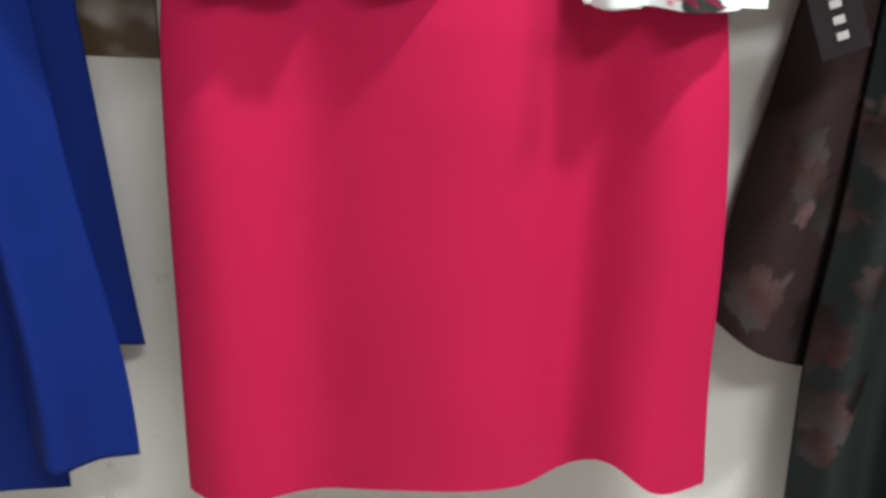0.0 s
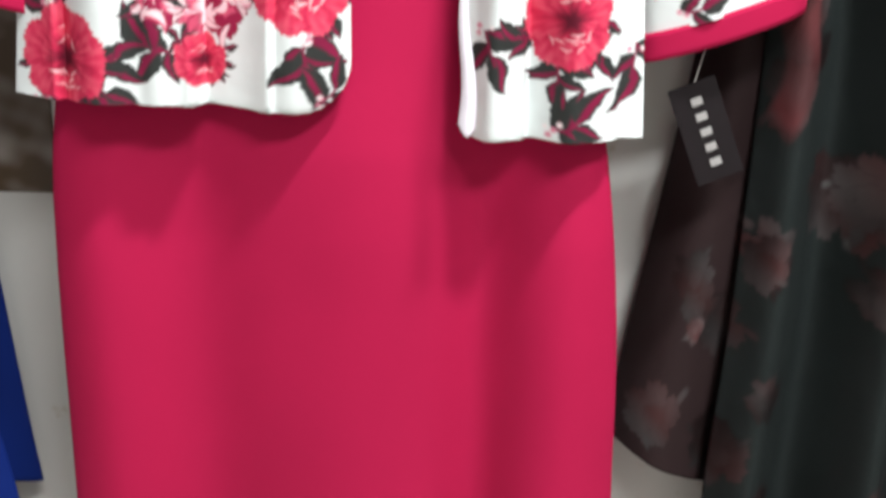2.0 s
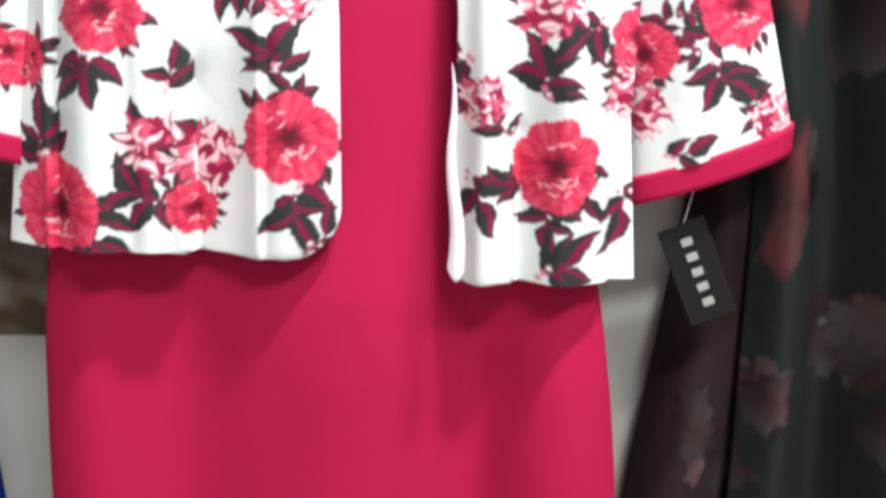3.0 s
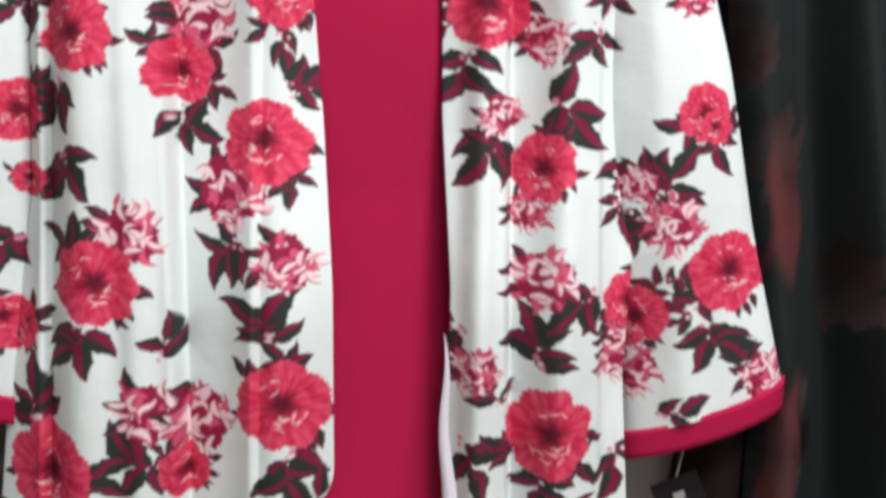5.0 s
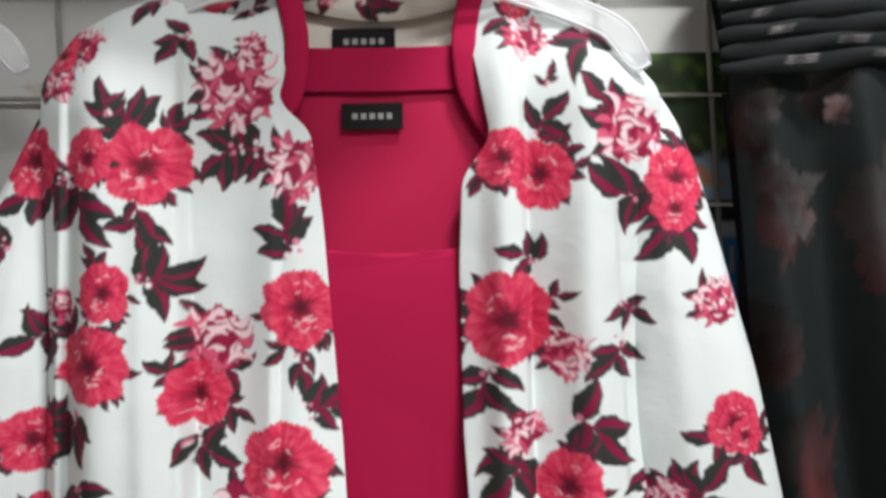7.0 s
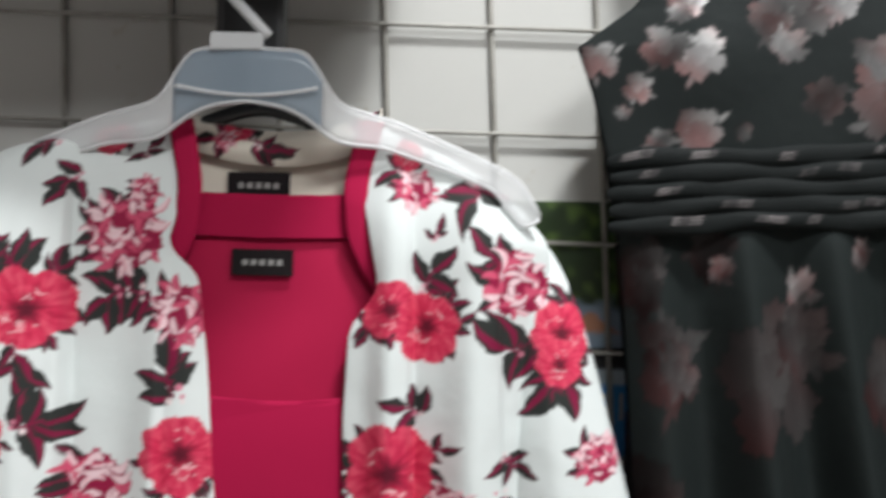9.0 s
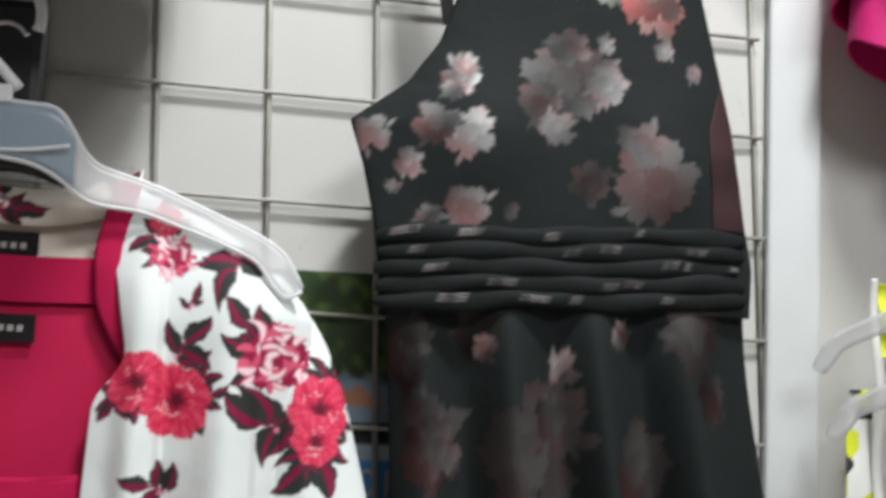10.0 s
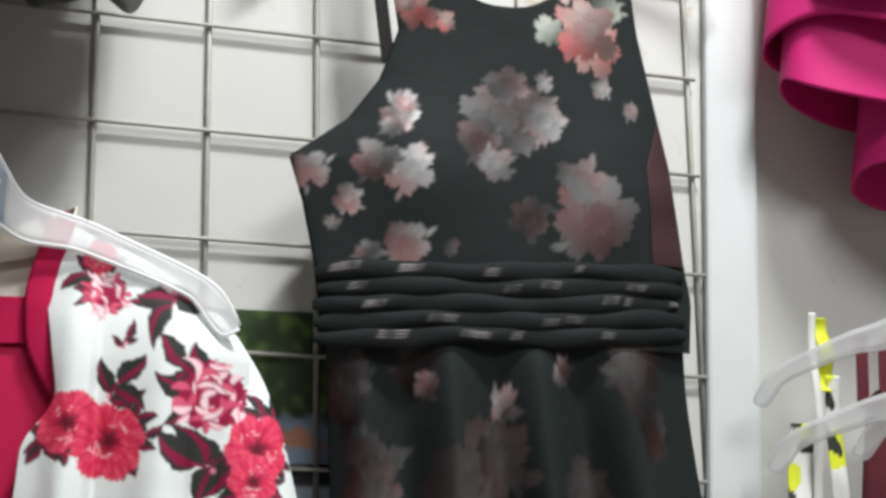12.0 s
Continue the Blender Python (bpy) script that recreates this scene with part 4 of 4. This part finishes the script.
# pleated waistband: five soft tucks, foil glints painted into the colour as thin streaks
for k in range(5):
    z0 = 1.4705 + 0.0140 * k
    u = np.linspace(0, 1, 360)[None, :]
    q = np.linspace(0, 2 * math.pi, 72, endpoint=False)[:, None]
    X = 0.1010 + 0.0016 * math.sin(2.6 * k) + (0.330 + 0.003 * math.sin(1.7 * k + 1)) * u + 0 * q
    taper = 1 - 0.55 * np.abs(2 * u - 1) ** 14
    wave = 0.0013 * np.sin(X * 34 + 0.7 * k) + 0.0007 * np.sin(X * 95 + 2 * k)
    Z = z0 + wave + 0.0082 * taper * np.cos(q) * (1 + 0.12 * np.sin(X * 46 + k * 2)) + 0.045 * (X - 0.265)
    Y = -0.0805 + 0.012 * (np.abs(u - 0.5) * 2) ** 3 - (0.0044 + 0.0012 * np.sin(X * 60 + 3 * k)) * taper * np.sin(q) + 0 * X
    C = np.zeros((*X.shape, 4)) + np.array((0.009, 0.011, 0.011, 0))
    rng = np.random.RandomState(50 + k)
    for j in range(4):
        c, w, h = rng.uniform(0.12, 0.43), rng.uniform(0.003, 0.013), rng.uniform(-0.4, 0.1)
        shade = np.array((0.44, 0.39, 0.39)) * rng.uniform(0.2, 0.9)
        for streak in (h, h + 0.30, h + 0.6):
            fade = edge(np.abs(X - c - 0.004 * streak) - w, 0.004) * bell(np.cos(q), streak + 0.07 * np.sin(X * 90 + j), 0.05) * (np.sin(q) > 0) * np.clip(0.85 + 0.5 * np.sin(X * 260 + j * 2), 0, 1)
            C[..., :3] = C[..., :3] * (1 - fade[..., None]) + shade * fade[..., None]
            C[..., 3] = np.maximum(C[..., 3], 0.8 * fade)
    sheet("waist_tuck", X.T, Y.T, Z.T, FOIL, dark, "narrow pleated tuck of the waistband", colours=np.swapaxes(C, 0, 1), closed=True)


def skirt(name, z0, z1, li, ri, y0, folds, seed, hem=None, label="", base=(0.013, 0.0170, 0.0166)):
    n, m = int((z1 - z0) / 0.0026), 240
    z = np.linspace(z0, z1, n)
    l, r = soften(along(z, *li), 12), soften(along(z, *ri), 12)
    s = np.linspace(0, 1, m)[None, :]
    X = l[:, None] + (r - l)[:, None] * s
    Zc = z[:, None] + 0 * X
    grow = 1.7 * ((z1 - Zc) / (z1 - z0)) ** 0.42
    Y = y0 + 0 * X
    for c, w, d in folds:
        Y = Y - d * grow * bell(s, c, w)
    Y = Y + 0.003 * wobble(X, Zc * 0.2, 30, seed) + 0.03 * (1 - s) ** 10 + 0.02 * s ** 10
    Z = Zc if hem is None else Zc + hem(X) * np.clip(1 - (Zc - z0) / 0.1, 0, 1) ** 2
    return sheet(name, X, Y, Z, FOIL, dark, label, foil_print(X, Zc, base), thick=0.0014)


skirt("skirt_front", 0.16, 1.468, [(0.16, 0.172), (0.43, 0.158), (0.60, 0.166), (0.90, 0.168), (1.05, 0.150), (1.20, 0.132), (1.36, 0.122), (1.452, 0.115)],
      [(0.16, 0.66), (0.6, 0.60), (1.0, 0.525), (1.28, 0.466), (1.40, 0.444), (1.452, 0.438)], -0.073,
      [(0.07, 0.05, 0.018), (0.19, 0.06, -0.026), (0.31, 0.05, 0.030), (0.44, 0.05, -0.024), (0.55, 0.05, 0.030), (0.68, 0.05, -0.026), (0.80, 0.06, 0.030), (0.93, 0.05, -0.01)], 41,
      label="long dark skirt in deep soft folds")
# Red bounce light off the crimson dress is put into this base colour.
skirt("skirt_side", 0.422, 1.30, [(0.42, 0.060), (0.48, 0.060), (0.575, 0.072), (0.736, 0.096), (0.88, 0.116), (1.1, 0.124), (1.30, 0.13)],
      [(0.43, 0.24), (1.30, 0.24)], -0.034, [(0.25, 0.2, 0.012), (0.7, 0.15, -0.012)], 43, hem=lambda X: 0.045 * np.clip((0.15 - X) / 0.09, -0.3, 1), label="side fold of the skirt, reddened for bounce light", base=(0.022, 0.0125, 0.013))
skirt("skirt_back", 0.20, 1.452, [(0.20, 0.19), (1.0, 0.16), (1.452, 0.12)], [(0.20, 0.62), (1.0, 0.51), (1.452, 0.436)], -0.026, [(0.3, 0.1, 0.006)], 44)

z = np.linspace(1.540, 1.672, 60)[:, None]
s = np.linspace(0, 1, 14)[None, :]
l, r = np.interp(z, z_rows, left_rows), np.interp(z, z_rows, right_rows) - 0.0006
X = r - along(z, (1.540, 0.034), (1.63, 0.026), (1.672, 0.003)) * (1 - s)
C = np.zeros((*X.shape, 4)) + np.array((0.045, 0.024, 0.026, 0.5))
C[..., :3] *= (1 + 0.7 * wobble(X, z + 0 * X, 70, 33))[..., None]
sheet("side_panel", X, bodice_depth(X, z + 0 * X, (X - l) / (r - l)) - 0.0016, z + 0 * X, FOIL, dark, "pinkish side panel of the bodice", C, thick=0.001)

# dark hanger and pegs that carry it
hanger("clothes_hanger", 0.268, -0.048, 1.995, 0.95)

# hang tag on its thread
tag = thing("hang_tag", "black cardboard hang tag with white lettering shapes on a thread", "tag", at=(0.109, -0.098, 0.81))
turn = Matrix.Rotation(radians(-23), 4, "Y")
card = part("card", block(bmesh.new(), -0.0215, 0.0215, -0.0006, 0.0006, -0.046, 0.046, 0.0004), LABEL, tag)
card.matrix_basis = turn
for i in range(5):
    bm = bmesh.new()
    zc = 0.029 - 0.0145 * i
    block(bm, -0.0050, 0.0050, -0.0016, -0.0007, zc - 0.0036, zc + 0.0036, 0.0003)
    ob = part("letter_shape", bm, LETTER, card)
    ob.matrix_basis = Matrix.Identity(4)
part("thread", rod(bmesh.new(), [(0.093, -0.098, 0.848), (0.100, -0.094, 0.875), (0.112, -0.08, 0.91), (0.122, -0.066, 0.935)], 0.0005, 5), THREAD, tag)

# ---- royal blue dress beside ----
blue = thing("flared_dress", "royal blue flared dress in soft folds with layered hem", "dress", at=(-0.72, -0.10, 0.2))


def blue_layer(name, z0, z1, li, ri, y0, folds, seed):
    n, m = 160, 160
    z = np.linspace(z0, z1, n)
    l, r = soften(along(z, *li), 8), soften(along(z, *ri), 8)
    s = np.linspace(0, 1, m)[None, :]
    X = l[:, None] + (r - l)[:, None] * s
    Zc = z[:, None] + 0 * X
    grow = ((z1 - Zc) / (z1 - z0)) ** 0.5
    Y = y0 + 0 * X
    for c, w, d in folds:
        Y = Y - d * grow * bell(s, c, w)
    Y = Y + 0.035 * s ** 8 + 0.035 * (1 - s) ** 8
    Z = Zc + 0.012 * np.sin(s * 9 + seed) * (1 - (Zc - z0) / (z1 - z0)) ** 6
    return sheet(name, X, Y, Z, BLUE, blue, thick=0.0018)


blue_layer("front_layer", 0.285, 1.25, [(0.28, -0.95), (0.8, -0.87), (1.25, -0.82)], [(0.28, -0.546), (0.31, -0.546), (0.40, -0.553), (0.44, -0.560), (0.60, -0.590), (0.78, -0.61), (1.25, -0.64)], -0.10,
           [(0.05, 0.06, 0.03), (0.25, 0.07, -0.03), (0.45, 0.08, 0.035), (0.66, 0.06, -0.05), (0.83, 0.06, 0.042)], 1.5)
blue_layer("under_layer", 0.205, 1.0, [(0.2, -0.99), (1.0, -0.83)], [(0.2, -0.64), (1.0, -0.62)], -0.080, [(0.2, 0.1, 0.012), (0.6, 0.1, -0.012)], 0.2)
blue_layer("back_layer", 0.388, 1.25, [(0.38, -0.93), (1.25, -0.82)], [(0.38, -0.548), (0.44, -0.556), (0.60, -0.572), (0.78, -0.590), (1.25, -0.63)], -0.045, [(0.5, 0.2, 0.01)], 0.9)
blue_layer("blue_bodice", 1.24, 1.52, [(1.24, -0.82), (1.40, -0.86), (1.52, -0.78)], [(1.24, -0.60), (1.40, -0.57), (1.52, -0.64)], -0.095, [(0.5, 0.3, 0.01)], 0.4)
hanger("clothes_hanger", -0.71, -0.07, 1.60, 0.95)

# ---- posters pinned behind the grid ----


def poster(name, x0, x1, z0, z1, y, paint, label):
    n, m = 120, 80
    Xg, Zg = np.meshgrid(np.linspace(x0, x1, m), np.linspace(z0, z1, n))
    ob = sheet(name, Xg, y + 0.0003 * wobble(Xg, Zg, 20, 61), Zg, POSTER, None, colours=paint(Xg, Zg, (Xg - x0) / (x1 - x0), (Zg - z0) / (z1 - z0)), thick=0.0005)
    return tagged(ob, label, "poster")


def landscape(X, Z, u, v):
    C = np.zeros((*X.shape, 4)) + np.array((0.03, 0.055, 0.02, 1))
    g = wobble(X, Z, 120, 71) + 0.7 * wobble(X, Z, 300, 72)
    C[..., :3] += np.clip(g, 0, 1)[..., None] * np.array((0.10, 0.16, 0.03))
    sky = edge(1.06 + 0.05 * g - v - 0.06 * u, 0.03)[..., None]
    C[..., :3] = C[..., :3] * (1 - sky) + np.array((0.02, 0.05, 0.12)) * sky
    sea = edge(v - 0.30 - 0.08 * g, 0.05)[..., None]
    C[..., :3] = C[..., :3] * (1 - sea) + np.array((0.22, 0.30, 0.38)) * sea
    sand = (edge(np.abs(v - 0.16 - 0.05 * g) - 0.06, 0.04) * (g > -0.1))[..., None]
    C[..., :3] = C[..., :3] * (1 - sand) + np.array((0.42, 0.20, 0.12)) * sand
    return C


def calendar(X, Z, u, v):
    C = np.zeros((*X.shape, 4)) + np.array((0.35, 0.42, 0.46, 1))
    g = wobble(X, Z, 150, 73)
    C[..., :3] += 0.12 * g[..., None]
    strip = edge(np.abs(v - 0.66) - 0.17, 0.02)[..., None]
    C[..., :3] = C[..., :3] * (1 - strip) + np.array((0.04, 0.20, 0.45)) * strip
    head = edge(0.90 - v, 0.02)[..., None]
    C[..., :3] = C[..., :3] * (1 - head) + np.array((0.02, 0.02, 0.022)) * head
    low = edge(v - 0.40, 0.03)[..., None]
    C[..., :3] = C[..., :3] * (1 - low) + (np.array((0.42, 0.44, 0.40)) + 0.1 * g[..., None]) * low
    return C


def murky(X, Z, u, v):
    g = wobble(X, Z, 70, 74) + 0.6 * wobble(X, Z, 200, 75)
    C = np.zeros((*X.shape, 4)) + np.array((0.10, 0.075, 0.055, 1))
    C[..., :3] += np.clip(g, -0.2, 1)[..., None] * 0.16
    return C


poster("landscape_poster", -0.02, 0.165, 1.356, 1.492, 0.0149, landscape, "glossy green landscape poster behind the wire grid")
poster("calendar_poster", 0.02, 0.175, 1.16, 1.356, 0.0149, calendar, "pale blue calendar poster with a blue year strip")
text = bpy.data.curves.new("year", "FONT")
text.body, text.size, text.extrude, text.align_x = "2019", 0.036, 0.0003, "LEFT"
bpy.context.view_layer.update()
year = new("year_text", text)
me = bpy.data.meshes.new_from_object(year.evaluated_get(bpy.context.evaluated_depsgraph_get()))
bpy.data.objects.remove(year)
me.transform(Matrix.Translation((0.084, 0.0141, 1.290)) @ Matrix.Rotation(radians(90), 4, "X"))
link_mesh("year_text", me, LETTER, bpy.data.objects["calendar_poster"], "white printed year")
tagged(poster("plastic_poster", -0.80, -0.515, 0.702, 1.02, 0.0149, murky, "dark crumpled plastic-covered poster on the wall"))

# ---- magenta ruffled dress ----
ruffled = thing("ruffled_dress", "bright magenta dress with stacked stiff ruffles", "dress", at=(0.63, -0.1, 1.6))


def flounce(cx, cy, hx, hy, z0, z1, flare, seed):
    t = np.linspace(0, 1, 40)[:, None]
    a = np.linspace(0, 2 * math.pi, 120, endpoint=False)[None, :]
    k = 1 + flare * (1 - t) ** 1.5 + 0.09 * np.sin(3 * a + seed) * (1 - t)
    X, Y = cx + hx * k * np.cos(a), cy + hy * k * np.sin(a)
    Z = z0 + (z1 - z0) * t + 0.016 * np.sin(2 * a + seed) * (1 - t)
    sheet("ruffle", X, Y, Z, MAGENTA, ruffled, closed=True, thick=0.0025)


flounce(0.668, -0.092, 0.108, 0.058, 1.812, 2.00, 0.12, 2.4)
flounce(0.664, -0.068, 0.119, 0.052, 1.768, 2.03, 0.16, 0.4)
flounce(0.660, -0.061, 0.117, 0.046, 1.717, 1.82, 0.10, 1.9)
flounce(0.741, -0.061, 0.113, 0.048, 1.637, 1.76, 0.10, 0.9)

# ---- corner rack: frosted hangers, a yellow-strapped top and a maroon garment ----
for cx, cy, cz in ((0.608, -0.205, 1.528), (0.594, -0.255, 1.470), (0.668, -0.268, 1.484)):
    hanger("clothes_hanger", cx, cy, cz, 0.80, rim=FROSTED, label="milky frosted plastic hanger turned edgewise on the corner rack").rotation_euler = (0, 0, radians(-60))
strappy = thing("strappy_top", "top with yellow, black and white printed straps on a hanger", "top", at=(0.55, -0.1, 1.30))


def patches(X, Z, seed):
    g, h = wobble(X, Z, 75, seed), wobble(X, Z, 110, seed + 1)
    C = np.zeros((*X.shape, 4)) + np.array((0.72, 0.73, 0.70, 1))
    C[..., :3] = np.where((g > 0.05)[..., None], np.array((0.60, 0.66, 0.03)), C[..., :3])
    C[..., :3] = np.where((h > 0.18)[..., None], np.array((0.03, 0.035, 0.03)), C[..., :3])
    return C


for x0, x1, z0, z1, w, yy, seed in ((0.578, 0.574, 1.435, 1.503, 0.0085, -0.062, 81), (0.566, 0.562, 1.30, 1.507, 0.0045, -0.068, 90), (0.545, 0.556, 1.20, 1.405, 0.017, -0.058, 85), (0.588, 0.584, 1.20, 1.45, 0.010, -0.064, 83)):
    tt, ww = np.linspace(0, 1, 90)[:, None], np.linspace(-1, 1, 16)[None, :]
    X = x0 + (x1 - x0) * tt + w * ww * (1 - 0.3 * tt)
    Z = z0 + (z1 - z0) * tt + 0 * ww
    C = patches(X, Z, seed)
    if w < 0.005:
        C[..., :3] = (0.70, 0.70, 0.67)
    elif z0 > 1.4:
        C[..., :3] = np.where((Z > 1.452)[..., None], np.array((0.58, 0.64, 0.03)), C[..., :3])
    sheet("strap", X, yy + 0.004 * np.sin(tt * 9) + 0.002 * ww ** 2, Z, GRIPPED, strappy, colours=C, thick=0.0015)
maroon = thing("maroon_top", "dark maroon garment with narrow shoulder straps on a frosted hanger", "top", at=(0.68, -0.09, 1.0))
tt, ww = np.linspace(0, 1, 80)[:, None], np.linspace(0, 1, 60)[None, :]
X = 0.602 + 0.012 * (1 - tt) + 0.24 * ww + 0.02 * tt ** 4
Z = 1.0 + tt * (0.430 + 0.040 * np.clip(ww * 3, 0, 1) ** 0.6) + 0 * ww
sheet("maroon_front", X, -0.088 - 0.012 * np.sin(ww * 16) * (1 - 0.5 * tt) + 0.03 * (1 - ww) ** 8, Z, MAROON, maroon, thick=0.002)
for x in (0.603, 0.626):
    part("shoulder_strap", block(bmesh.new(), x - 0.006, x + 0.006, -0.080, -0.078, 1.42, 1.487, 0.0006), MAROON, maroon)

# ---- black bundle above the jacket ----
bundle = thing("black_garment", "folded black satin garment with a pearl bead, hung on the grid", "garment", at=(-0.2, -0.06, 1.75))
tt, aa = np.linspace(0, 1, 120)[:, None], np.linspace(0, 2 * math.pi, 60, endpoint=False)[None, :]
X = -0.40 + 0.358 * tt + 0 * aa
end = np.sqrt(np.clip(1 - np.clip(tt - 0.93, 0, 1) ** 2 * 190, 0.05, 1))
ca, sa = np.sign(np.cos(aa)) * np.abs(np.cos(aa)) ** 0.5, np.sign(np.sin(aa)) * np.abs(np.sin(aa)) ** 0.5
lump = 1 + 0.10 * np.sin(tt * 30 + 2 * aa) + 0.07 * np.sin(5 * aa + tt * 11) + 0.05 * np.sin(tt * 63)
Y = -0.150 + 0.115 * end * ca
Z = 1.782 + 0.012 * tt + 0.062 * end * lump * sa
sheet("folded_cloth", X, Y, Z, BLACK_CLOTH, bundle, closed=True)
# unseen upper half, added over the arm to help shade the wall
X = -0.42 + 0.372 * tt + 0 * aa
end = np.sqrt(np.clip(1 - np.clip(np.abs(tt - 0.5) - 0.42, 0, 1) ** 2 * 150, 0.05, 1))
lump = 1 + 0.08 * np.sin(tt * 22 + 2 * aa) + 0.05 * np.sin(5 * aa + tt * 9)
sheet("unseen_upper_fold", X, -0.150 + 0.105 * end * lump * ca, 1.945 + 0.085 * end * lump * sa, BLACK_CLOTH, bundle, closed=True)
part("support_arm", rod(bmesh.new(), [(-0.206, 0.013, 2.00), (-0.206, -0.27, 2.01)], 0.006), CHROME, bundle, smooth=True)
bm = bmesh.new()
bmesh.ops.create_uvsphere(bm, u_segments=16, v_segments=10, radius=0.0065, matrix=Matrix.Translation((-0.044, -0.135, 1.762)))
part("pearl_bead", bm, LETTER, bundle, "pale pearl bead", smooth=True)
